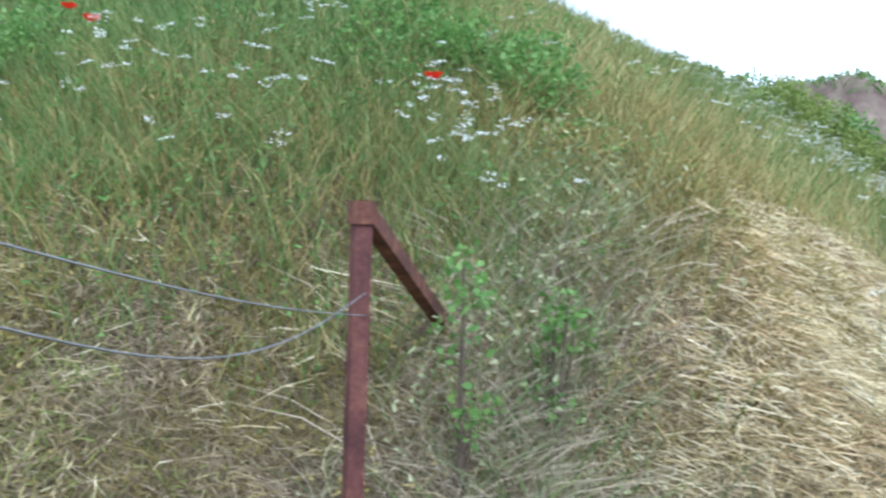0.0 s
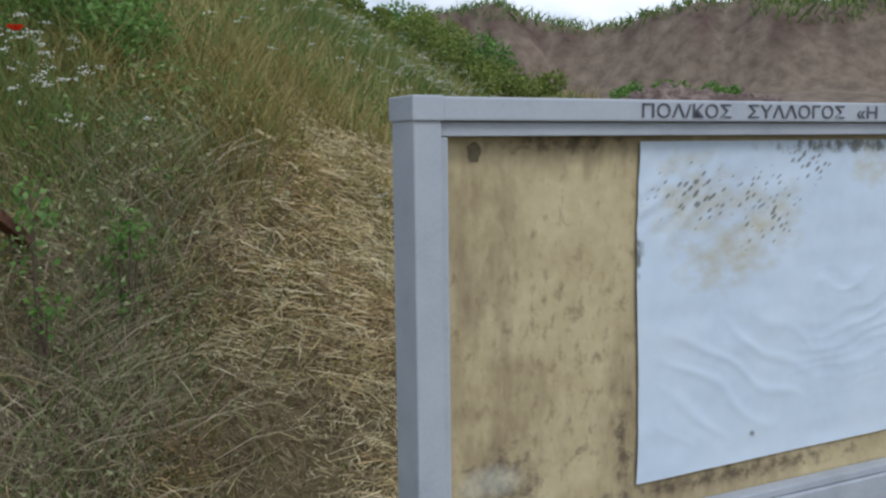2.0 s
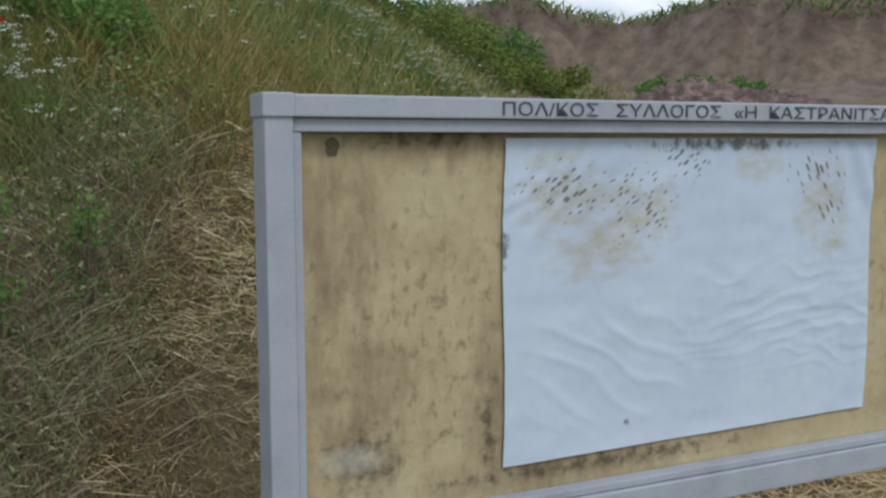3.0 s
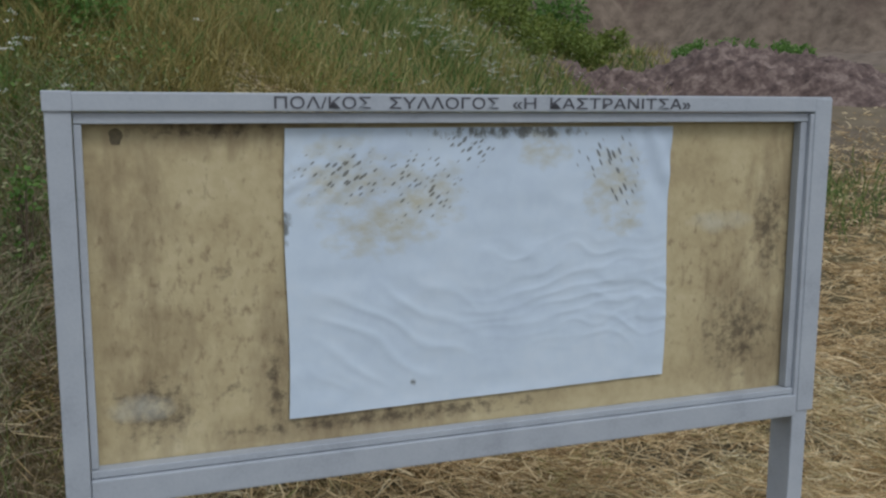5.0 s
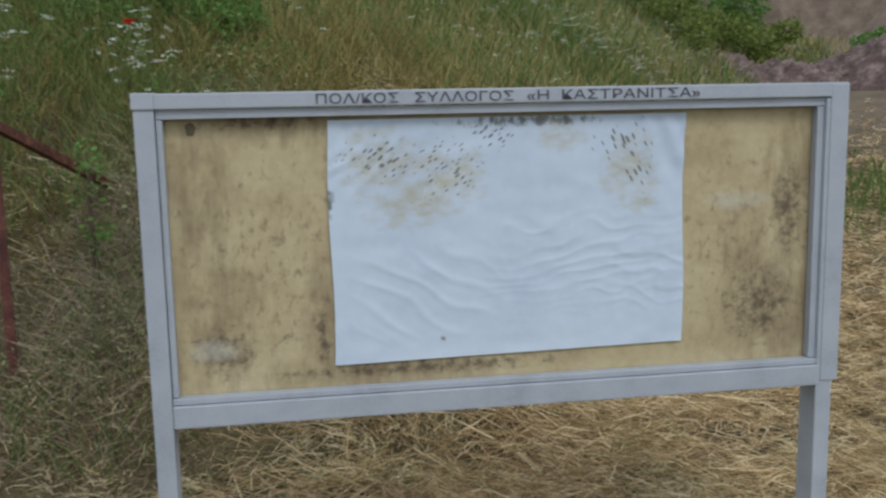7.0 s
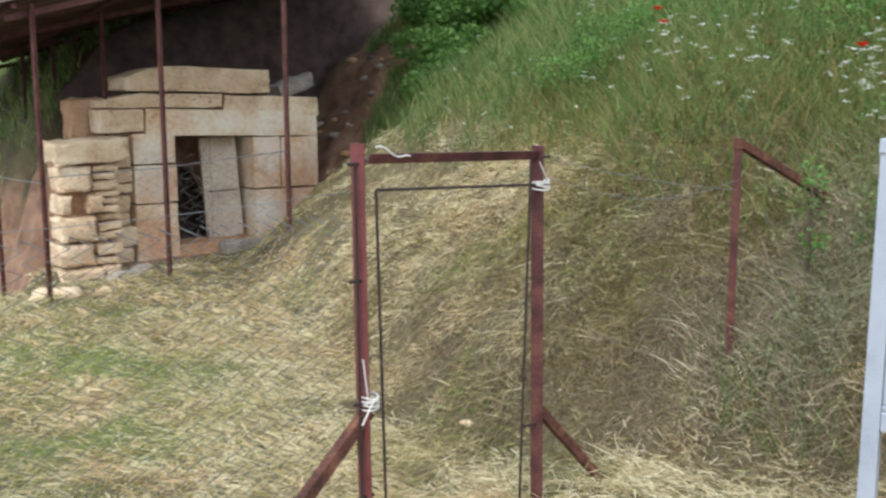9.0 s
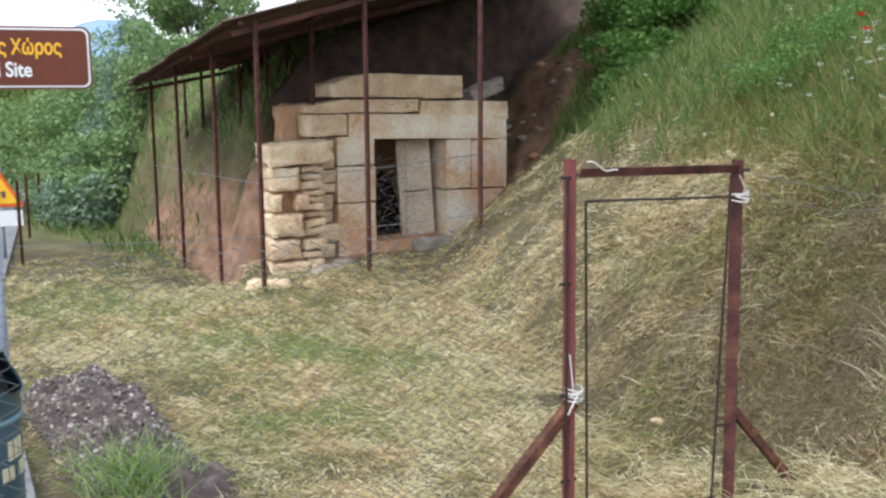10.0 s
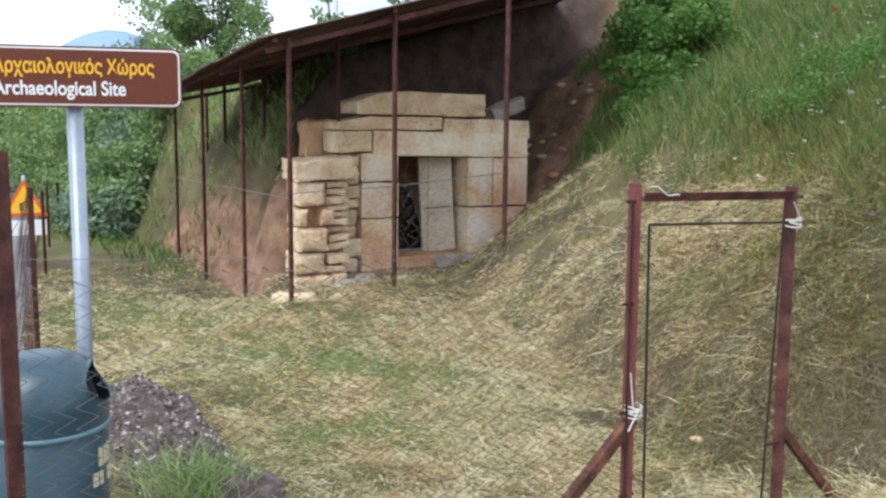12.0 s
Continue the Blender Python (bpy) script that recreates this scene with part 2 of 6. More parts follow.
def stain(m, spots, colour, scale, lo, hi, stretch=(1, 1, 1), turn=0.0, strength=1.0, flecks=False):
    """Blotches of a colour round the given spots (x, z, half width, half height), broken up by noise, or single flecks."""
    n, l = m.node_tree.nodes, m.node_tree.links
    b = n["Principled BSDF"]
    tc = n.new("ShaderNodeTexCoord")
    field = None
    for x, z, a, c in spots:
        mp, g = n.new("ShaderNodeMapping"), n.new("ShaderNodeTexGradient")
        mp.inputs["Location"].default_value = (-x / a, 0, -z / c)
        mp.inputs["Scale"].default_value = (1 / a, 0, 1 / c)
        g.gradient_type = "SPHERICAL"
        l.new(tc.outputs["Object"], mp.inputs["Vector"])
        l.new(mp.outputs["Vector"], g.inputs["Vector"])
        if field is None:
            field = g.outputs["Fac"]
        else:
            mx = n.new("ShaderNodeMath")
            mx.operation = "MAXIMUM"
            l.new(field, mx.inputs[0])
            l.new(g.outputs["Fac"], mx.inputs[1])
            field = mx.outputs[0]
    mp, t = n.new("ShaderNodeMapping"), n.new("ShaderNodeTexVoronoi" if flecks else "ShaderNodeTexNoise")
    mp.vector_type = "TEXTURE" if flecks else "POINT"
    mp.inputs["Rotation"].default_value, mp.inputs["Scale"].default_value = (0, turn, 0), stretch
    l.new(tc.outputs["Object"], mp.inputs["Vector"])
    l.new(mp.outputs["Vector"], t.inputs["Vector"])
    t.inputs["Scale"].default_value = scale
    if flecks:
        flip = n.new("ShaderNodeMath")
        flip.operation, flip.inputs[0].default_value = "SUBTRACT", 1.0
        l.new(t.outputs["Distance"], flip.inputs[1])
        grain = flip.outputs[0]
    else:
        t.inputs["Detail"].default_value, t.inputs["Roughness"].default_value = 6, 0.62
        grain = t.outputs["Fac"]
    root = n.new("ShaderNodeMath")
    root.operation, root.inputs[1].default_value = "POWER", 0.45
    l.new(field, root.inputs[0])
    mul = n.new("ShaderNodeMath")
    mul.operation = "MULTIPLY"
    l.new(root.outputs[0], mul.inputs[0])
    l.new(grain, mul.inputs[1])
    rg = n.new("ShaderNodeMapRange")
    rg.inputs["From Min"].default_value, rg.inputs["From Max"].default_value, rg.inputs["To Max"].default_value = lo, hi, strength
    l.new(mul.outputs[0], rg.inputs["Value"])
    mix = n.new("ShaderNodeMixRGB")
    mix.inputs[2].default_value = (*colour, 1)
    l.new(rg.outputs["Result"], mix.inputs[0])
    l.new(b.inputs["Base Color"].links[0].from_socket, mix.inputs[1])
    l.new(mix.outputs[0], b.inputs["Base Color"])


stain(M_PLASTER, [(1.95, 0.5, 0.75, 0.95), (-0.35, -0.05, 0.5, 0.5), (-0.25, 0.75, 0.4, 0.3)], (0.50, 0.225, 0.105), 3.5, 0.22, 0.52, strength=0.75)
stain(M_PLASTER, [(1.35, 1.15, 0.4, 0.5), (-0.3, 0.95, 0.35, 0.6), (1.3, 0.3, 0.3, 0.4)], (0.74, 0.67, 0.57), 6.0, 0.26, 0.5, strength=0.7)
stain(M_STONE, [(0.3, 1.9, 2.2, 0.6), (-1.3, 0.5, 0.6, 1.4)], (0.60, 0.39, 0.235), 2.6, 0.32, 0.56, strength=0.7)
stain(M_STONE, [(0.3, 1.9, 2.4, 0.7), (-1.3, 0.5, 0.7, 1.5)], (0.17, 0.12, 0.085), 13, 0.5, 0.62, (1, 1, 2.0), strength=0.7)
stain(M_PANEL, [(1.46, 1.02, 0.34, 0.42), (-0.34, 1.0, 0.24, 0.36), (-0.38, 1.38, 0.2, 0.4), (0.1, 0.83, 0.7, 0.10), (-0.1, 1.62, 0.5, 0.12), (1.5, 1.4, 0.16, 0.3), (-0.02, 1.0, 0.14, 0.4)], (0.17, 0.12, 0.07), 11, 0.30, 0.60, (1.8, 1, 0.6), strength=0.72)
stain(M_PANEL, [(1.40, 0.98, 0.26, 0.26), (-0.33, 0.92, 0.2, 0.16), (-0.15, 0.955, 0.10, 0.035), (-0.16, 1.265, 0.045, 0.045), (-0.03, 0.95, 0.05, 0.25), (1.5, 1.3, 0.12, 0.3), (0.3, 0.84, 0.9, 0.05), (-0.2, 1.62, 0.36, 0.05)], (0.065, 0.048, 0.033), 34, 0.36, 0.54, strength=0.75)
stain(M_PANEL, [(-0.2, 1.2, 1.4, 1.2), (1.35, 1.2, 1.2, 1.2)], (0.20, 0.145, 0.085), 44, 0.50, 0.66, (1, 1, 0.6), strength=0.75)
stain(M_PANEL, [(-0.36, 0.93, 0.12, 0.05), (1.32, 1.33, 0.16, 0.05)], (0.55, 0.55, 0.47), 8, 0.25, 0.6, strength=0.7)
stain(M_PAPER, [(0.25, 1.36, 0.24, 0.13), (0.16, 1.49, 0.22, 0.16), (0.98, 1.35, 0.13, 0.07), (0.72, 1.56, 0.12, 0.10), (0.36, 1.44, 0.2, 0.14), (0.95, 1.45, 0.16, 0.18)], (0.42, 0.385, 0.25), 15, 0.29, 0.60, (1, 1, 1.6), 0.5, 0.8)
stain(M_PAPER, [(0.16, 1.50, 0.26, 0.15), (0.36, 1.46, 0.24, 0.18), (0.5, 1.56, 0.16, 0.10)], (0.075, 0.07, 0.055), 66, 0.56, 0.70, (2.0, 1, 0.75), -0.7, 0.75, flecks=True)
stain(M_PAPER, [(0.93, 1.54, 0.22, 0.16), (0.97, 1.44, 0.10, 0.14)], (0.06, 0.06, 0.055), 58, 0.57, 0.70, (0.7, 1, 2.4), -0.5, 0.75, flecks=True)
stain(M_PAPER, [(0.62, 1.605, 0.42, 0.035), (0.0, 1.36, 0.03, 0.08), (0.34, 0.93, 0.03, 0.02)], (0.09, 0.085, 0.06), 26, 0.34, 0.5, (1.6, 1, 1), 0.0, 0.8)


# ---- mesh helpers ----
def part(name, bm, mat, parent=None, label="", smooth=False, bevel=0.0):
    """Links a bmesh as one mesh object, under a parent where one is given."""
    if bevel:
        bmesh.ops.bevel(bm, geom=[e for e in bm.edges], offset=bevel, segments=2, affect="EDGES", profile=0.6)
    me = bpy.data.meshes.new(name)
    bm.to_mesh(me)
    bm.free()
    me.materials.append(mat)
    if smooth:
        me.shade_smooth()
    ob = new(name, me)
    if parent:
        ob.parent = parent
    if label:
        ob["label"] = label
    return ob


def thing(name, label, category, group="", m=None, kind=""):
    ob = new(name)
    ob.empty_display_size = 0.2
    if m is not None:
        ob.matrix_world = m
    return tagged(ob, label, category, group, kind)


def box(bm, x0, x1, y0, y1, z0, z1, m=None):
    r = bmesh.ops.create_cube(bm, size=1)
    mm = Matrix.Translation(((x0 + x1) / 2, (y0 + y1) / 2, (z0 + z1) / 2)) @ Matrix.Diagonal((x1 - x0, y1 - y0, z1 - z0, 1))
    bmesh.ops.transform(bm, matrix=(m @ mm if m else mm), verts=r["verts"])
    return r["verts"]


def boxed(*a, m=None):
    bm = bmesh.new()
    box(bm, *a, m=m)
    return bm


def bar(bm, a, b, w, d=None, sides=4, roll=0.0):
    """A bar from a to b, square (w by d) or round (sides > 4)."""
    a, b = Vector(a), Vector(b)
    L = (b - a).length
    q = (b - a).to_track_quat("Z", "Y").to_matrix().to_4x4()
    if sides == 4:
        vs = bmesh.ops.create_cube(bm, size=1)["verts"]
        s = Matrix.Diagonal((w, d or w, L, 1))
    else:
        vs = bmesh.ops.create_cone(bm, cap_ends=True, segments=sides, radius1=w / 2, radius2=(d or w) / 2, depth=1)["verts"]
        s = Matrix.Diagonal((1, 1, L, 1))
    bmesh.ops.transform(bm, matrix=Matrix.Translation((a + b) / 2) @ q @ pose(0, 0, 0, 0, 0, roll) @ s, verts=vs)
    return vs


def barred(*a, **k):
    bm = bmesh.new()
    bar(bm, *a, **k)
    return bm


def angle_bar(a, b, w, t, turn=0.0):
    """A steel angle section from a to b."""
    bm = bmesh.new()
    a, b = Vector(a), Vector(b)
    q = (b - a).to_track_quat("Z", "Y").to_matrix().to_4x4()
    for x0, x1, y0, y1 in ((-w / 2, w / 2, -w / 2, -w / 2 + t), (-w / 2, -w / 2 + t, -w / 2 + t, w / 2)):
        vs = box(bm, x0, x1, y0, y1, 0, (b - a).length)
        bmesh.ops.transform(bm, matrix=Matrix.Translation(a) @ q @ pose(0, 0, 0, 0, 0, turn), verts=vs)
    return bm


def wires(name, paths, r, mat, parent=None, sides=3, label=""):
    """Thin wires along the given point rows, as one mesh."""
    V, F = [], []
    for p in paths:
        p = np.asarray(p, float)
        t = np.gradient(p, axis=0)
        t /= np.linalg.norm(t, axis=1)[:, None] + 1e-9
        a = np.cross(t, (0.31, 0.52, 0.79))
        a /= np.linalg.norm(a, axis=1)[:, None] + 1e-9
        b = np.cross(t, a)
        o = len(V)
        for i in range(len(p)):
            for s in range(sides):
                an = 2 * math.pi * s / sides
                V.append(p[i] + r * (math.cos(an) * a[i] + math.sin(an) * b[i]))
        for i in range(len(p) - 1):
            for s in range(sides):
                q = (s + 1) % sides
                F.append((o + i * sides + s, o + i * sides + q, o + (i + 1) * sides + q, o + (i + 1) * sides + s))
    me = bpy.data.meshes.new(name)
    me.from_pydata([tuple(v) for v in V], [], F)
    me.materials.append(mat)
    me.shade_smooth()
    ob = new(name, me)
    if parent:
        ob.parent = parent
    if label:
        ob["label"] = label
    return ob


def lettering(name, text, size, mat, parent, m, depth=0.002, label="", width=None, bold=0.0):
    """Text in the built-in font, as a mesh; scaled to a width where one is given."""
    cu = bpy.data.curves.new(name, "FONT")
    cu.body, cu.size, cu.extrude, cu.offset = text, size, depth, bold
    tmp = bpy.data.objects.new(name, cu)
    me = bpy.data.meshes.new_from_object(tmp)
    bpy.data.objects.remove(tmp)
    xs = [v.co.x for v in me.vertices]
    k = width / (max(xs) - min(xs)) if width else 1.0
    x0 = min(xs)
    for v in me.vertices:
        v.co = m @ Vector(((v.co.x - x0) * k, v.co.y, v.co.z))
    me.materials.clear()
    me.materials.append(mat)
    ob = new(name, me)
    ob.parent = parent
    if label:
        ob["label"] = label
    return ob


def jitter(bm, amount, scale=3.0, seed=0.0):
    for v in bm.verts:
        v.co += noise.noise_vector(v.co * scale + Vector((seed, seed * 1.7, -seed))) * amount


# ---- the ground: verge, sunken site floor, burial mound with its cut, eroded bank ----
FOOT = [(-7.9, 5.7), (-7.25, 4.75), (-5.4, 3.6), (-3.6, 2.6), (-2.4, 1.75), (-1.5, 1.35), (0.3, 1.72), (2.2, 2.1), (3.6, 3.9),
        (6.5, 9.0), (11, 16), (14, 24), (16, 36), (0, 48), (-20, 42), (-32, 26), (-25, 12), (-20, 5.2), (-16.2, 4.4), (-13.6, 4.7), (-10.3, 3.9), (-9.3, 4.0)]
TU, TN = np.array([0.243, 0.970]), np.array([0.970, -0.243])   # along the tomb front, and out of it
T0 = np.array([-8.53, 4.96])                                   # foot of the doorway's near jamb


def vnoise(x, y, scale, seed=0):
    """Smooth value noise on arrays, -1 to 1."""
    x, y = np.asarray(x, float) * scale + seed * 17.3, np.asarray(y, float) * scale - seed * 9.1
    xi, yi = np.floor(x), np.floor(y)
    fx, fy = x - xi, y - yi
    fx, fy = fx * fx * (3 - 2 * fx), fy * fy * (3 - 2 * fy)

    def h(a, b):
        v = np.sin(a * 127.1 + b * 311.7 + seed * 74.7) * 43758.5453
        return (v - np.floor(v)) * 2 - 1
    return (h(xi, yi) * (1 - fx) + h(xi + 1, yi) * fx) * (1 - fy) + (h(xi, yi + 1) * (1 - fx) + h(xi + 1, yi + 1) * fx) * fy


def smooth(a, b, v):
    t = np.clip((v - a) / (b - a), 0, 1)
    return t * t * (3 - 2 * t)


def inside(x, y):
    """Distance inside the mound's foot line (negative outside)."""
    x, y = np.asarray(x, float), np.asarray(y, float)
    best, odd = np.full(x.shape, 1e9), np.zeros(x.shape, bool)
    for (ax, ay), (bx, by) in zip(FOOT, FOOT[1:] + FOOT[:1]):
        dx, dy = bx - ax, by - ay
        t = np.clip(((x - ax) * dx + (y - ay) * dy) / (dx * dx + dy * dy), 0, 1)
        best = np.minimum(best, np.hypot(x - ax - t * dx, y - ay - t * dy))
        cross = ((ay > y) != (by > y)) & (x < (bx - ax) * (y - ay) / (by - ay + 1e-12) + ax)
        odd ^= cross
    return np.where(odd, best, -best)


def tomb_sw(x, y):
    """Along the tomb front from the doorway, and in behind the front."""
    dx, dy = np.asarray(x, float) - T0[0], np.asarray(y, float) - T0[1]
    return dx * TU[0] + dy * TU[1], -(dx * TN[0] + dy * TN[1])


def scarp_e(x, y):
    """Distance towards and past the eroded bank's foot."""
    return np.asarray(x, float) * 0.53 + np.asarray(y, float) * 0.848 - 26.6 + vnoise(x, y, 0.22, 3) * 1.3 + vnoise(x, y, 0.7, 5) * 0.5 + vnoise(x, y, 1.9, 15) * 0.22


def flank(s):
    """Height of the mound's flank along the tomb front's line, steep at the cut bank and easing off uphill."""
    return np.interp(s, (-1.95, -1.55, -1.2, -0.81, -0.3, 0.21, 0.68, 1.67, 2.4, 5.0, 9.0, 14.0), (-0.6, 0.2, 1.2, 1.86, 2.5, 2.81, 3.04, 3.37, 3.62, 4.35, 5.2, 5.8))


def dug(s, w):
    """How high the earth may stand in and round the dug-out pit of the tomb: back face, sloping side, cut bank."""
    back = 7.0 * (w - 1.55)
    right = np.interp(s, (2.1, 2.2, 2.9, 3.3, 4.3, 5.2, 8.0), (-0.2, 0.5, 1.5, 2.3, 3.0, 3.6, 5.2))
    left = np.where(s < -0.9, 5.0 * np.minimum(-0.95 - s, w - 0.3), -0.2)
    return np.maximum(np.maximum(back, left), right)


def torn(x, y):
    """Unevenness of the dug faces."""
    return 0.10 * vnoise(x, y, 1.3, 6) + 0.05 * vnoise(x, y, 3.6, 16)


def ground_z(x, y):
    x, y = np.asarray(x, float), np.asarray(y, float)
    u = x * 0.53 + y * 0.848
    side = smooth(-6, 4, x * 0.848 - y * 0.53 + 14)
    base = -0.14 * smooth(0.4, -1.6, x + 0.25 * y) - 0.40 * smooth(-6.5, -10.5, x - 0.4 * (3.7 - y)) + 2.9 * smooth(6, 26, u) * side
    e = scarp_e(x, y)
    base = base + side * (2.65 + 0.6 * vnoise(x, y, 0.3, 8)) * smooth(0, 2.0, e) + side * 0.25 * np.maximum(0, vnoise(x, y, 0.9, 2)) * smooth(-9, -3, e) * (e < 0)
    d = inside(x, y) + 0.12 * vnoise(x, y, 0.9, 1)
    hm = np.where(d > 0, 8.0 * (1 - np.exp(-0.116 * np.maximum(d, 0))), 0)
    hm = hm * smooth(-0.3, 0.5, d) + 0.06 * vnoise(x, y, 1.7, 4) * smooth(0, 1, d)
    z = np.maximum(base, np.where(d > 0, np.minimum(base, 0.2) + hm, base))
    s, w = tomb_sw(x, y)
    ragged = torn(x, y)
    body = flank(s + 1.5 * ragged + 0.07 * np.maximum(w - 1.5, 0)) - 0.045 * np.maximum(w - 1.6, 0) - 0.25 * np.maximum(w - 10, 0) + 0.08 * vnoise(x, y, 0.9, 17)
    pit = np.maximum(base - 0.02, np.minimum(body, dug(s + ragged, w + ragged)))
    k = smooth(-0.7, 0.0, w) * smooth(9.5, 6.0, s) * smooth(22, 14, w) * smooth(-3.7, -3.0, s)
    k = np.where(s < 2.0, k * smooth(-0.4, -0.2, w), k)
    z = z * (1 - k) + pit * k
    near = smooth(-14, -11, x) * smooth(14, 9, x) * smooth(13, 9, y)
    return z + 0.018 * vnoise(x, y, 3.1, 7) + near * (0.028 * vnoise(x, y, 3.8, 9) + 0.022 * vnoise(x, y, 7.7, 10) + (0.045 * vnoise(x, y, 2.3, 53) + 0.03 * vnoise(x, y, 5.3, 54)) * smooth(0.1, 0.7, d)) * np.where(w > -0.6, 0.2, 1)


def bare(x, y):
    """1 where the pit's faces and the cut bank are bare earth."""
    s, w = tomb_sw(x, y)
    j = 0.22 * vnoise(x, y, 1.4, 14) + 0.12 * vnoise(x, y, 3.5, 18)
    pit = (s > -1.0) & (s < 3.9 + 2 * j) & (w > -0.2) & (w < 1.7)
    back = (s > -0.9) & (s < 6.2 + j) & (w > 1.2) & (w < 1.72 + flank(s) / 7 - torn(x, y))
    bank = (s > -2.1) & (s < -1.28 - 0.10 * w + 0.6 * j) & (w > 0.0) & (w < 6.0 + 2 * j)
    return pit | back | bank


def floor_green(x, y):
    """Where the mown floor is still green."""
    return np.clip(0.9 * np.exp(-((x + 4.9) / 1.9) ** 2 - ((y - 0.9) / 0.8) ** 2) + 0.7 * np.exp(-((x + 8.6) / 2.2) ** 2 - ((y - 1.3) / 0.9) ** 2)
                   + 0.8 * np.exp(-((x + 3.1) / 0.7) ** 2 - ((y - 0.0) / 0.5) ** 2) + 0.35 * smooth(0.1, 0.7, vnoise(x, y, 0.9, 22)), 0, 1)


def axis(lo, hi, near0, near1, step):
    a = list(np.arange(near0, near1 + step / 2, step))
    for end, way in ((hi, 1), (lo, -1)):
        v, s = (near1, near0)[way < 0], step
        while v * way < end * way:
            s = min(s * 1.07, 0.55) if abs(v) < 42 else s * 1.18
            v += way * s
            a.append(v)
    a.sort()
    return np.array(a)


def build_ground():
    xs, ys = axis(-900, 900, -14, 5, 0.1), axis(-600, 1200, -3.2, 11.5, 0.1)
    X, Y = np.meshgrid(xs, ys)
    Z = ground_z(X, Y)
    nx, ny = len(xs), len(ys)
    i = np.arange(nx * ny).reshape(ny, nx)
    F = np.stack([i[:-1, :-1], i[:-1, 1:], i[1:, 1:], i[1:, :-1]], -1).reshape(-1, 4)
    me = bpy.data.meshes.new("ground")
    me.vertices.add(nx * ny)
    me.vertices.foreach_set("co", np.stack([X, Y, Z], -1).astype(np.float32).ravel())
    me.loops.add(F.size)
    me.loops.foreach_set("vertex_index", F.ravel().astype(np.int32))
    me.polygons.add(len(F))
    me.polygons.foreach_set("loop_start", np.arange(0, F.size, 4, dtype=np.int32))
    me.update(calc_edges=True)
    s, w = tomb_sw(X, Y)
    e, d = scarp_e(X, Y), inside(X, Y)
    u = X * 0.53 + Y * 0.848
    side = smooth(-6, 4, X * 0.848 - Y * 0.53 + 14)
    earth = bare(X, Y).astype(float)
    # pit's back earth darkened: shade under the shelter roof put into colour
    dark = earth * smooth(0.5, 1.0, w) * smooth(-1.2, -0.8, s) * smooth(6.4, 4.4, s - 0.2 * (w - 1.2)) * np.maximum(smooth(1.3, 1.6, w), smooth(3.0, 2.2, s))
    soil = np.clip(side * smooth(-0.9, 0.1, e) * smooth(2.4, 1.9, e) + side * 0.75 * smooth(-6, -3, e + 1.5 * vnoise(X, Y, 0.5, 12)) * smooth(0.4, -0.2, e) + side * 0.55 * smooth(12, 15, u), 0, 1)
    green = np.clip(smooth(1.6, 3.2, d + 0.7 * vnoise(X, Y, 0.8, 13)) * 0.9 + side * smooth(1.47, 1.6, e + 0.10 * vnoise(X, Y, 1.3, 15)) + smooth(12, 30, -X)
                    + 0.8 * floor_green(X, Y) * (d < 0.3) * (X < 3), 0, 1)
    for name, val in (("green", green), ("soil", soil), ("humus_and_shade", np.clip(side * smooth(1.22, 1.32, e + 0.10 * vnoise(X, Y, 1.3, 15)) * smooth(1.62, 1.5, e) + dark, 0, 1)), ("red_soil", np.clip(earth - dark, 0, 1))):
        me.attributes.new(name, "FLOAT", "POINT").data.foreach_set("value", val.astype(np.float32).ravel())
    me.materials.append(M_GROUND)
    me.shade_smooth()
    return tagged(new("ground", me), "straw-littered earth rising to a grassy burial mound", "ground", kind="structure")


build_ground()


def gz(x, y):
    return float(ground_z(np.array([x]), np.array([y]))[0])


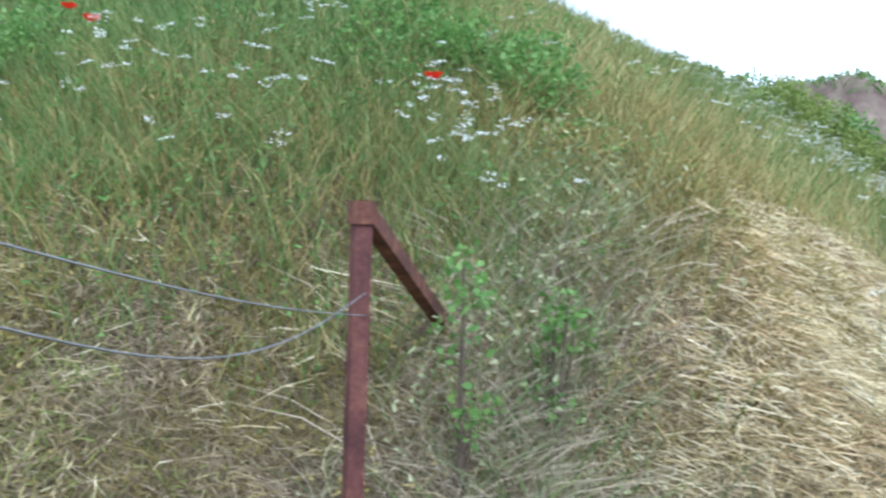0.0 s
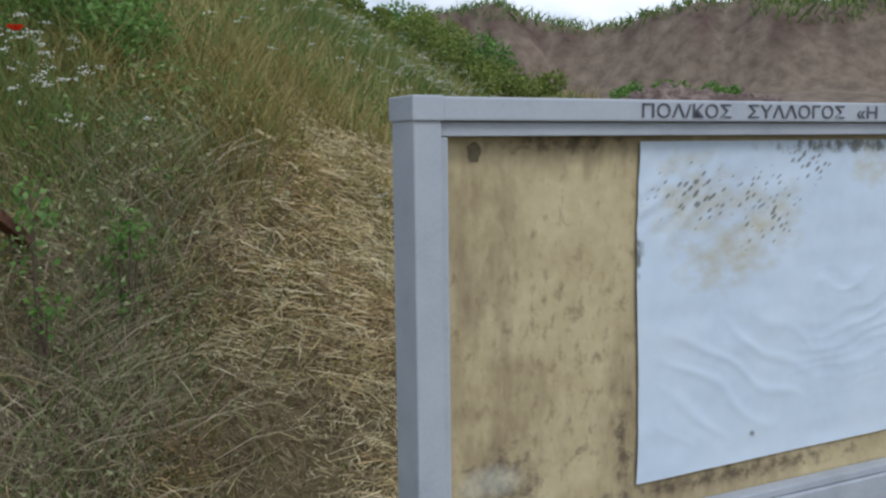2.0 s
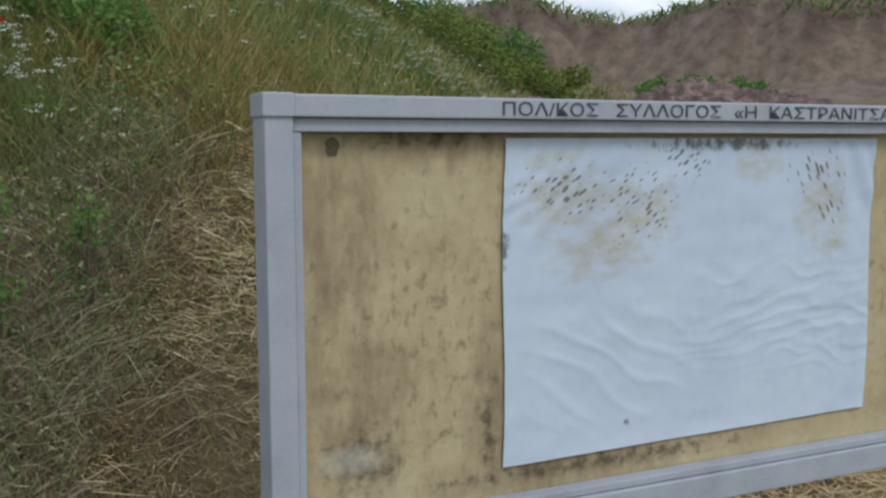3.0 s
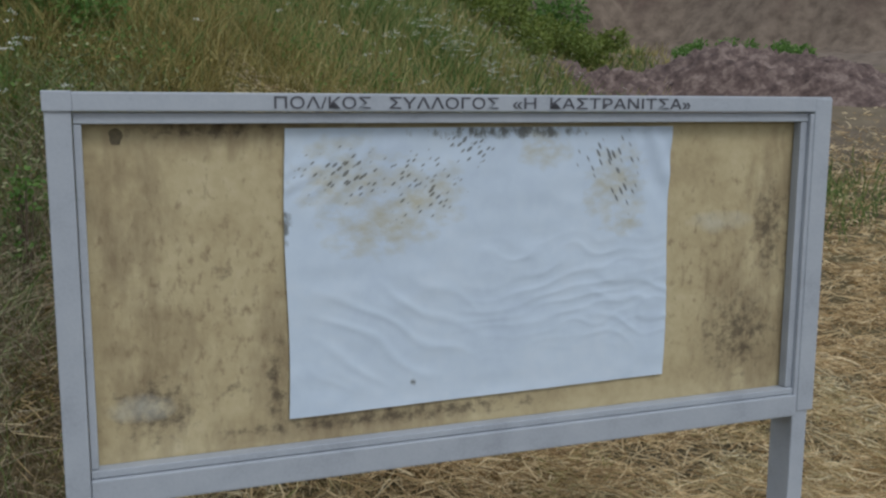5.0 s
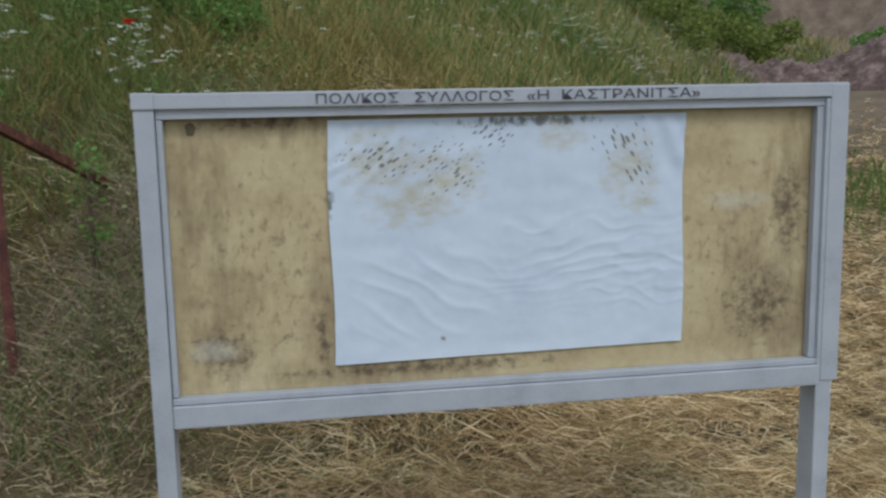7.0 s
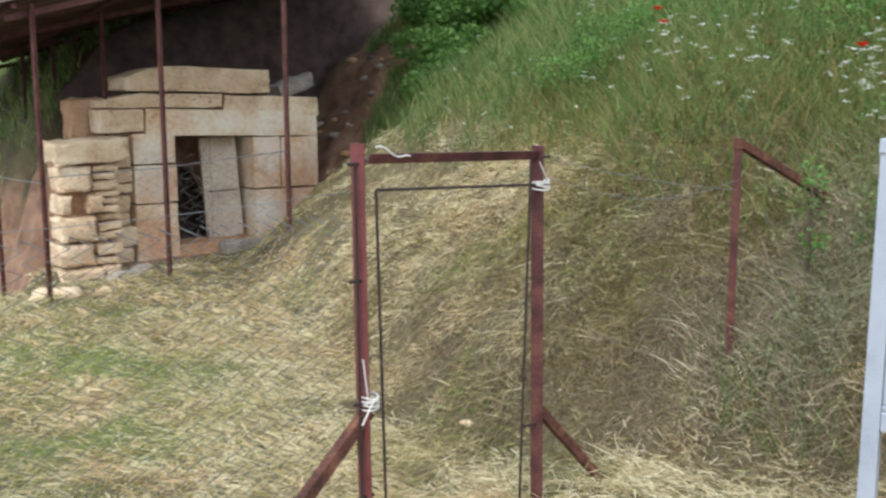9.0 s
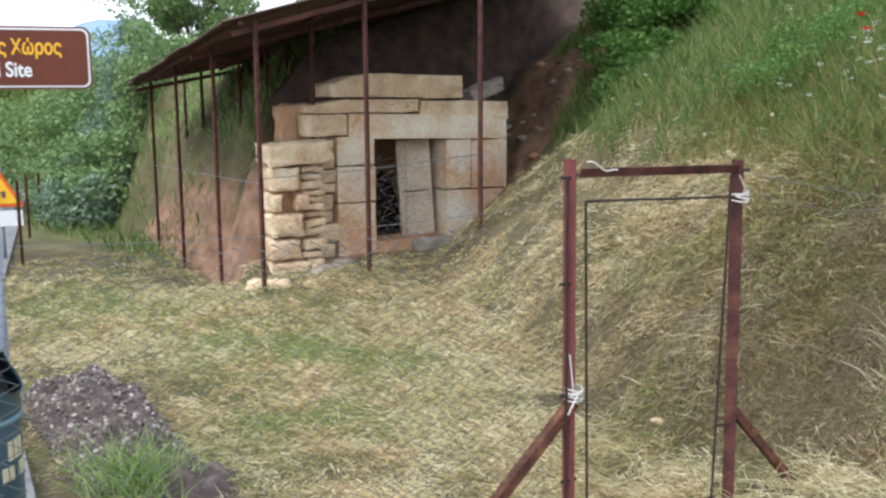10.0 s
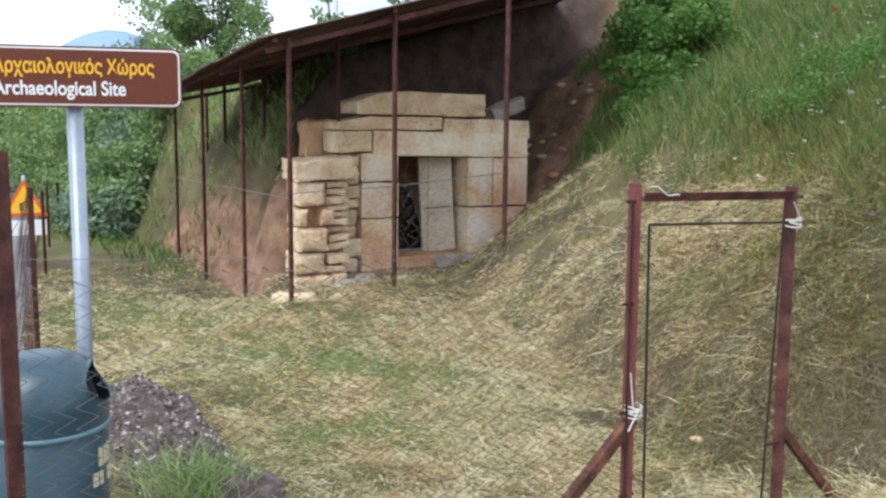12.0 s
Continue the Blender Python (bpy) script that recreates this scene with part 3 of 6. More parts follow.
# ---- notice board ----
def notice_board():
    """Local x runs along the board from the poster's left edge, y is in behind its face, z is the world's."""
    ang = math.degrees(math.atan(0.115))
    B = thing("notice_board", "grey painted metal notice board with a weathered yellow panel", "notice board", m=pose(1.42, 0.70, 0, 0, 0, ang))
    L, R, T, FR, BK = -0.55, 1.665, 1.703, -0.05, 0.05
    gl, gr = gz(1.42 + L, 0.70 + 0.115 * L), gz(1.42 + R, 0.70 + 0.115 * R)
    part("post", boxed(L, L + 0.058, FR, BK, gl - 0.1, T - 0.004), M_FRAME, B, bevel=0.004)
    part("post", boxed(R - 0.075, R - 0.018, FR, BK, gr - 0.1, T - 0.05), M_FRAME, B, bevel=0.004)
    part("end_stile", boxed(R - 0.062, R, FR - 0.004, BK + 0.002, 0.72, T - 0.004), M_FRAME, B, bevel=0.004)
    part("top_rail", boxed(L + 0.059, R - 0.002, FR - 0.003, BK, T - 0.045, T), M_FRAME, B, bevel=0.004)
    part("corner_cap", boxed(L - 0.004, L + 0.06, FR - 0.006, BK + 0.004, T - 0.045, T + 0.002), M_FRAME, B, "rust-edged corner cap of the top rail", bevel=0.003)
    part("bottom_rail", boxed(L + 0.059, R - 0.064, FR - 0.002, BK, 0.705, 0.775), M_FRAME, B, bevel=0.005)
    part("bottom_ledge", boxed(L + 0.06, R - 0.065, FR + 0.006, -0.004, 0.777, 0.796), M_FRAME, B, bevel=0.003)
    part("top_lip", boxed(L + 0.06, R - 0.065, FR + 0.012, -0.004, T - 0.074, T - 0.047), M_FRAME, B, bevel=0.003)
    part("side_lip", boxed(L + 0.06, L + 0.078, FR + 0.014, -0.004, 0.798, T - 0.075), M_FRAME, B, bevel=0.003)
    part("side_lip", boxed(R - 0.098, R - 0.066, FR + 0.014, -0.004, 0.798, T - 0.075), M_FRAME, B, bevel=0.003)
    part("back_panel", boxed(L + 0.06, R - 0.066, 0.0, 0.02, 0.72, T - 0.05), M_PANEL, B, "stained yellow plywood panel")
    # crumpled blank poster
    nx, nz = 220, 150
    u, v = np.meshgrid(np.linspace(0, 1, nx), np.linspace(0, 1, nz))
    wob = vnoise(u, v, 3, 1)
    fine = 0.0013 * np.abs(np.sin(62 * v + 4 * np.sin(2.6 * u + 1) + 4 * vnoise(u, v, 5, 1) + 2 * vnoise(u, v, 13, 2))) ** 5 * smooth(0.3, 0.6, u) * smooth(0.66, 0.55, v) * smooth(0.08, 0.25, v) * (0.4 + 0.6 * smooth(-0.2, 0.4, vnoise(u, v, 6, 8)))
    sweep = 0.0018 * np.abs(np.sin(36 * (v + 0.45 * (1 - u) ** 2) + 4 * vnoise(u, v, 4, 3) + 2 * vnoise(u, v, 11, 6))) ** 6 * smooth(0.62, 0.95, u) * smooth(0.55, 0.4, v) * smooth(0.1, 0.25, v)
    diag = 0.0015 * np.abs(np.sin(30 * (v + 0.8 * u) + 2.0 * wob + 1.2 * vnoise(u, v, 9, 4))) ** 8 * smooth(0.5, 0.35, u) * smooth(0.02, 0.14, u) * smooth(0.5, 0.38, v) * smooth(0.05, 0.15, v)
    fan = 0.0032 * np.sin(95 * (u - 0.25 * (1 - v)) + 5 * vnoise(u, v, 3, 2)) * smooth(0.80, 0.88, u) * smooth(0.66, 0.8, v)
    pucker = 0.0009 * np.sin(80 * (u - 0.5 * v) + 7 * vnoise(u, v, 5, 6)) * smooth(0.45, 0.3, u) * smooth(0.55, 0.75, v)
    Y = -0.008 - 0.0012 * vnoise(u, v, 7, 5) - 0.0012 * vnoise(u, v, 18, 7) - fine - diag - fan - sweep - pucker
    X = 1.13 * u + 0.004 * np.sin(7 * v)
    Zc = 0.862 + (1.617 - 0.862) * v + 0.014 * u * (1 - v)
    bm = bmesh.new()
    vs = [[bm.verts.new((X[j, i], min(Y[j, i], -0.0025), Zc[j, i])) for i in range(nx)] for j in range(nz)]
    for j in range(nz - 1):
        for i in range(nx - 1):
            bm.faces.new((vs[j][i], vs[j][i + 1], vs[j + 1][i + 1], vs[j + 1][i]))
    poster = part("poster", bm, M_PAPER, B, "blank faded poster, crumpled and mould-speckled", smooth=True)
    r = random.Random(5)

    def fleck(bm, x, z, a, b, turn, y):
        n = 12
        ring = [bm.verts.new((x + a * math.cos(t) * k, y, z + b * math.sin(t) * k)) for t, k in [(2 * math.pi * i / n, r.uniform(0.75, 1.15)) for i in range(n)]]
        bm.faces.new(ring)
    bm = bmesh.new()
    fleck(bm, -0.398, 1.598, 0.017, 0.019, 0, -0.0015)
    part("knot_hole", bm, M_MOULD, B, "dark knot hole in the plywood")
    front_m = Matrix(((1, 0, 0, 0), (0, 0, -1, 0), (0, 1, 0, 0), (0, 0, 0, 1)))
    for word, x0, x1 in (("ΠΟΛ/ΚΟΣ", -0.03, 0.212), ("ΣΥΛΛΟΓΟΣ", 0.262, 0.562), ("«Η", 0.604, 0.672), ("ΚΑΣΤΡΑΝΙΤΣΑ»", 0.714, 1.158)):
        lettering("lettering", word, 0.040, M_INK, B, Matrix.Translation((x0, FR - 0.0045, T - 0.037)) @ front_m, 0.0008, "dark stencilled Greek capitals", width=x1 - x0)
    return B


notice_board()


# ---- fence, gate, signs, bin ----
GU = Vector((0.25, 0.968, 0))
GP = Vector((-0.75, -0.17, 0))


def on_fence(s, z):
    p = GP + GU * s
    return Vector((p.x, p.y, z))


def gate():
    G = thing("fence_gate", "rusty red steel gate frame tied with white cord", "gate")
    part("gate_post", angle_bar(on_fence(0.02, -0.25), on_fence(0.0, 1.675), 0.055, 0.007, 30), M_RED, G)
    part("gate_post", angle_bar(on_fence(0.95, -0.25), on_fence(0.92, 1.64), 0.055, 0.007, 30), M_RUST, G)
    part("top_bar", angle_bar(on_fence(0.03, 1.622), on_fence(0.92, 1.605), 0.04, 0.006, 20), M_RUST, G)
    part("brace", barred(on_fence(0.02, 0.64), on_fence(-0.62, 0.02), 0.045), M_FLAKE, G)
    part("brace", barred(on_fence(0.94, 0.46), on_fence(1.36, 0.02), 0.04), M_FLAKE, G)
    off = Vector((0.968, -0.25, 0)) * 0.03
    leaf = part("leaf_frame", barred(on_fence(0.05, 1.50) + off, on_fence(0.87, 1.475) + off, 0.012, sides=8), M_DARKIRON, G, "thin dark iron frame of the gate leaf")
    for a, b in (((0.048, 1.50), (0.085, 0.0)), ((0.845, 1.58), (0.80, 0.02)), ((-0.045, 1.6), (-0.03, 0.0)), ((0.10, 0.08), (0.82, 0.06))):
        part("frame_rod", barred(on_fence(*a) + off, on_fence(*b) + off, 0.012, sides=8), M_DARKIRON, leaf)
    for s, z in ((-0.02, 1.6), (-0.02, 1.16), (-0.01, 0.68), (0.0, 0.3), (0.88, 0.4), (0.94, 1.59)):
        part("hinge_pin", barred(on_fence(s - 0.045, z) + off * 0.5, on_fence(s + 0.03, z) + off * 0.5, 0.014, sides=8), M_DARKIRON, G)
    # cord wound round the posts
    for (s, z), n in (((0.02, 0.68), 7), ((0.93, 1.47), 5)):
        turns = [on_fence(s, z) + Vector((0.041 * math.cos(t), 0.041 * math.sin(t), 0.012 * math.sin(0.8 * t) + 0.006 * (t / 6.3 - n / 2))) for t in np.linspace(0, 6.3 * n, 14 * n)]
        wires("tie_cord", [turns], 0.0038, M_ROPE, G, 5, "white cord wound round the post")
        wires("cord_end", [[on_fence(s, z) + Vector((0.05, -0.02 - 0.01 * i, 0.02 - 0.012 * i * (1 if n > 5 else -1))) for i in range(8)]], 0.0035, M_ROPE, G, 5)
    wires("cord_end", [[on_fence(0.05 + 0.02 * i, 1.66 - 0.006 * i) + Vector((0.03, -0.01, 0.01 * math.sin(i))) for i in range(9)]], 0.0035, M_ROPE, G, 5)
    wires("cord_end", [[on_fence(-0.02 + 0.004 * i, 0.86 - 0.03 * i) + Vector((0.03, -0.01, 0)) for i in range(7)]], 0.0035, M_ROPE, G, 5)
    return G


gate()


def mesh_paths(a, b, z0, z1, cell):
    """Zigzag wires of a chain-link mesh between two ground points."""
    a, b = np.array(a, float), np.array(b, float)
    L = np.linalg.norm(b - a)
    out = []
    n = int(L / cell)
    rows = int((z1 - z0) / (cell / 2))
    for i in range(n):
        p = []
        for k in range(rows + 1):
            q = a + (b - a) * min(1, max(0, (i * cell + (cell if k % 2 else 0)) / L))
            wob = 0.012 * math.sin(2.1 * i * cell + 1.3 * k * cell)
            p.append((q[0] + wob, q[1], z0 + k * cell / 2))
        out.append(p)
    return out


def fence_post(x, y, top, name="fence_post", mat=None, w=0.05, lean=(0, 0), label="rusty steel angle fence post", turn=30):
    P = thing(name, label, "fence post", "fence posts")
    part("post", angle_bar((x + lean[0], y + lean[1], gz(x, y) - 0.2), (x, y, top), w, 0.007, turn), mat or M_RUST, P)
    return P


P0 = on_fence(-2.47, 0)
corner = fence_post(P0.x, P0.y, 1.83, w=0.07, label="tall rusty corner post of the wire fence")
FENCE = thing("wire_fence", "sagging galvanised chain-link fence on rusty posts", "fence")
wires("chain_link", mesh_paths((P0.x, P0.y), (GP.x - 0.02, GP.y - 0.08), -0.05, 1.45, 0.07), 0.0031, M_WIRE, FENCE)
wires("strand", [[on_fence(-2.47 + 2.45 * t, 1.5 - 0.05 * math.sin(math.pi * t)) for t in np.linspace(0, 1, 14)]], 0.0014, M_WIRE, FENCE)
# end post by the mound, with its brace and loose strands
EP = on_fence(2.37, 0)
end = thing("fence_post", "rusty square end post with a slanting brace in dry weeds", "fence post", "fence posts")
part("post", barred((EP.x, EP.y, gz(EP.x, EP.y) - 0.2), (EP.x, EP.y, 1.61), 0.043, roll=20), M_RUST, end)
part("cap", barred((EP.x, EP.y, 1.58), (EP.x, EP.y, 1.635), 0.058, roll=20), M_FLAKE, end)
part("brace", barred((EP.x + 0.01, EP.y + 0.02, 1.60), (EP.x + 0.26, EP.y + 1.05, 1.20), 0.043), M_FLAKE, end)
wires("strand", [[on_fence(0.95 + 1.42 * t, z0 + (z1 - z0) * t - sag * math.sin(math.pi * t)) + Vector((0.02, 0, 0)) for t in np.linspace(0, 1, 18)]
                 for z0, z1, sag in ((1.50, 1.42, 0.10), (1.58, 1.36, 0.02))], 0.0019, M_WIRE, end)
# side fence running away
SIDE = [(-7.28, -0.46), (-12.9, 1.62), (-16.0, 2.8), (-17.8, 3.65)]
for (x, y), top in zip(SIDE, (1.25, 0.75, 0.6, 0.5)):
    fence_post(x, y, top, mat=M_RUST, w=0.06)
side_fence = thing("wire_fence", "chain-link side fence running off beside the road", "fence")
wires("chain_link", mesh_paths((P0.x, P0.y), SIDE[0], -0.1, 1.3, 0.14), 0.0012, M_RUST, side_fence)
wires("strand", [[(P0.x + (SIDE[0][0] - P0.x) * t, P0.y + (SIDE[0][1] - P0.y) * t, z0 + (z1 - z0) * t) for t in (0, 0.5, 1)] for z0, z1 in ((1.5, 1.1), (0.75, 0.5))], 0.0025, M_WIRE, side_fence)


def lathe(profile, n=36):
    bm = bmesh.new()
    rings = [[bm.verts.new((r * math.cos(2 * math.pi * i / n), r * math.sin(2 * math.pi * i / n), z)) for i in range(n)] for r, z in profile]
    for a, b in zip(rings, rings[1:]):
        for i in range(n):
            bm.faces.new((a[i], a[(i + 1) % n], b[(i + 1) % n], b[i]))
    bm.faces.new(rings[0][::-1])
    bm.faces.new(rings[-1])
    return bm


def litter_bin():
    x, y = -1.815, -2.285
    g = gz(x, y) - 0.02
    k = thing("litter_bin", "dark blue-green plastic litter bin with a domed lid", "litter bin", m=pose(x, y, g, 0, 0, 62))
    zt = 1.08 - g
    part("body", lathe([(0.185, 0.0), (0.20, 0.02), (0.212, 0.3), (0.222, zt - 0.27), (0.215, zt - 0.262)]), M_BIN, k, smooth=True)
    part("rim_band", lathe([(0.224, zt - 0.285), (0.231, zt - 0.28), (0.231, zt - 0.268), (0.224, zt - 0.263)]), M_BINRIM, k, "pale rim band", smooth=True)
    # dome with a mouth cut on its side
    n, m = 96, 44
    bm = bmesh.new()
    rows = []
    for j in range(m + 1):
        t = j / m * math.pi / 2
        rr, zz = 0.226 * math.cos(t) ** 0.75, zt - 0.26 + 0.06 * min(1, j / 3) + 0.2 * math.sin(t)
        rows.append([bm.verts.new((rr * math.cos(2 * math.pi * i / n), rr * math.sin(2 * math.pi * i / n), zz)) for i in range(n)])

    zc = zt - 0.115

    def rho(c):
        return math.hypot(c.y / 0.135, (c.z - zc) / 0.07) if c.x > 0.05 else 9.0
    for j in range(m):
        for i in range(n):
            f = (rows[j][i], rows[j][(i + 1) % n], rows[j + 1][(i + 1) % n], rows[j + 1][i])
            if rho(sum((v.co for v in f), Vector()) / 4) >= 1.0:
                bm.faces.new(f)
    bmesh.ops.remove_doubles(bm, verts=bm.verts, dist=0.0005)
    bmesh.ops.delete(bm, geom=[v for v in bm.verts if not v.link_faces], context="VERTS")
    for v in {v for e in bm.edges if len(e.link_faces) == 1 for v in e.verts if v.co.z > zt - 0.23}:
        k_ = rho(v.co)
        if 0.6 < k_ < 1.5:
            rad = math.hypot(v.co.x, v.co.y)
            v.co.y /= k_
            v.co.z = zc + (v.co.z - zc) / k_
            v.co.x = math.sqrt(max(0.001, rad * rad - v.co.y ** 2))
    edge = [e for e in bm.edges if len(e.link_faces) == 1 and rho((e.verts[0].co + e.verts[1].co) / 2) < 1.2]
    ext = bmesh.ops.extrude_edge_only(bm, edges=edge)
    for v in [g_ for g_ in ext["geom"] if isinstance(g_, bmesh.types.BMVert)]:
        v.co.x += 0.012
    lid = part("lid", bm, M_BIN, k, smooth=True)
    part("mouth", lathe([(0.17, zt - 0.25), (0.19, zt - 0.2), (0.15, zt - 0.06), (0.05, zt - 0.03)]), M_BLACK, lid, "dark mouth of the lid", smooth=True)
    for z, h, w0 in ((zt - 0.38, 0.07, 0.03), (zt - 0.46, 0.05, 0.05)):
        for a in range(5):
            t = -0.6 + a * 0.14
            if (a + int(h * 100)) % 4 != 3:
                part("lettering_bar", boxed(-0.004, 0.004, -0.011, 0.011, z - h / 2, z + h / 2, m=pose(0.221 * math.cos(t), 0.221 * math.sin(t), 0, 0, 0, math.degrees(t))), M_CREAM, k, "worn cream lettering bar")
    return k


litter_bin()


def site_sign():
    c = Vector((-1.99, -2.06, 0))
    S = thing("road_sign", "brown site sign with yellow and white lettering on a galvanised pole", "sign", m=pose(c.x, c.y, 0, 0, 0, 66))
    part("pole", barred((0, 0.04, gz(c.x, c.y) - 0.2), (0, 0.04, 2.0), 0.062, sides=20), M_ZINC, S, smooth=True)
    W0, W1, Z0, Z1 = -0.40, 0.40, 1.965, 2.195

    def plate(x0, x1, z0, z1, y0, y1, r):
        bm = bmesh.new()
        pts = []
        for cx, cz, a0 in ((x1 - r, z1 - r, 0), (x0 + r, z1 - r, 90), (x0 + r, z0 + r, 180), (x1 - r, z0 + r, 270)):
            for i in range(6):
                a = radians(a0 + 18 * i)
                pts.append((cx + r * math.cos(a), cz + r * math.sin(a)))
        f = [bm.verts.new((x, y0, z)) for x, z in pts]
        b = [bm.verts.new((x, y1, z)) for x, z in pts]
        bm.faces.new(f)
        bm.faces.new(b[::-1])
        for i in range(len(pts)):
            q = (i + 1) % len(pts)
            bm.faces.new((f[i], f[q], b[q], b[i]))
        bmesh.ops.recalc_face_normals(bm, faces=bm.faces)
        return bm
    part("back_plate", plate(W0, W1, Z0, Z1, -0.004, 0.008, 0.03), M_SIGN, S)
    part("white_border", plate(W0 + 0.007, W1 - 0.007, Z0 + 0.007, Z1 - 0.007, -0.006, -0.0042, 0.026), M_WHITE, S, "thin white border line")
    part("brown_face", plate(W0 + 0.014, W1 - 0.014, Z0 + 0.014, Z1 - 0.014, -0.008, -0.0062, 0.022), M_SIGN, S)
    fm = Matrix(((1, 0, 0, 0), (0, 0, -1, 0), (0, 1, 0, 0), (0, 0, 0, 1)))
    lettering("lettering", "Αρχαιολογικός Χώρος", 0.075, M_YELLOW, S, Matrix.Translation((-0.275, -0.009, Z0 + 0.128)) @ fm, 0.0008, "yellow Greek lettering", width=0.572, bold=0.0016)
    lettering("lettering", "Archaeological Site", 0.075, M_WHITE, S, Matrix.Translation((-0.28, -0.009, Z0 + 0.047)) @ fm, 0.0008, "white lettering", width=0.47, bold=0.0016)
    for z in (2.0, 2.15):
        part("clamp", boxed(-0.05, 0.05, 0.009, 0.075, z - 0.012, z + 0.012), M_ZINC, S)
    return S


site_sign()


def warning_sign():
    c = Vector((-13.5, 1.58, 0))
    S = thing("warning_sign", "triangular yellow and red bend warning sign beside the road", "sign", m=pose(c.x, c.y, 0, 0, 0, 70))
    part("pole", barred((0, 0.04, gz(c.x, c.y) - 0.2), (0, 0.04, 0.95), 0.06, sides=12), M_ZINC, S, smooth=True)

    def tri(k, y):
        bm = bmesh.new()
        f = [bm.verts.new((k * x, y, 0.52 + k * z)) for x, z in ((-0.33, -0.2), (0.33, -0.2), (0, 0.37))]
        b = [bm.verts.new((v.co.x, y + 0.012, v.co.z)) for v in f]
        bm.faces.new(f)
        bm.faces.new(b[::-1])
        for i in range(3):
            bm.faces.new((f[i], b[i], b[(i + 1) % 3], f[(i + 1) % 3]))
        return bm
    part("red_border", tri(1.0, 0), M_ORANGE, S)
    part("yellow_face", tri(0.76, -0.006), M_YELLOW, S)
    bm = bmesh.new()
    for a, b in (((-0.05, 0.40), (-0.05, 0.52)), ((-0.05, 0.52), (0.05, 0.56)), ((0.05, 0.56), (0.05, 0.46))):
        bar(bm, (a[0], -0.012, a[1]), (b[0], -0.012, b[1]), 0.045, 0.008)
    part("bend_arrow", bm, M_INK, S, "black bend arrow")
    part("plate", boxed(-0.3, 0.3, 0, 0.012, 0.02, 0.26), M_WHITE, S, "plain white plate")
    return S


warning_sign()


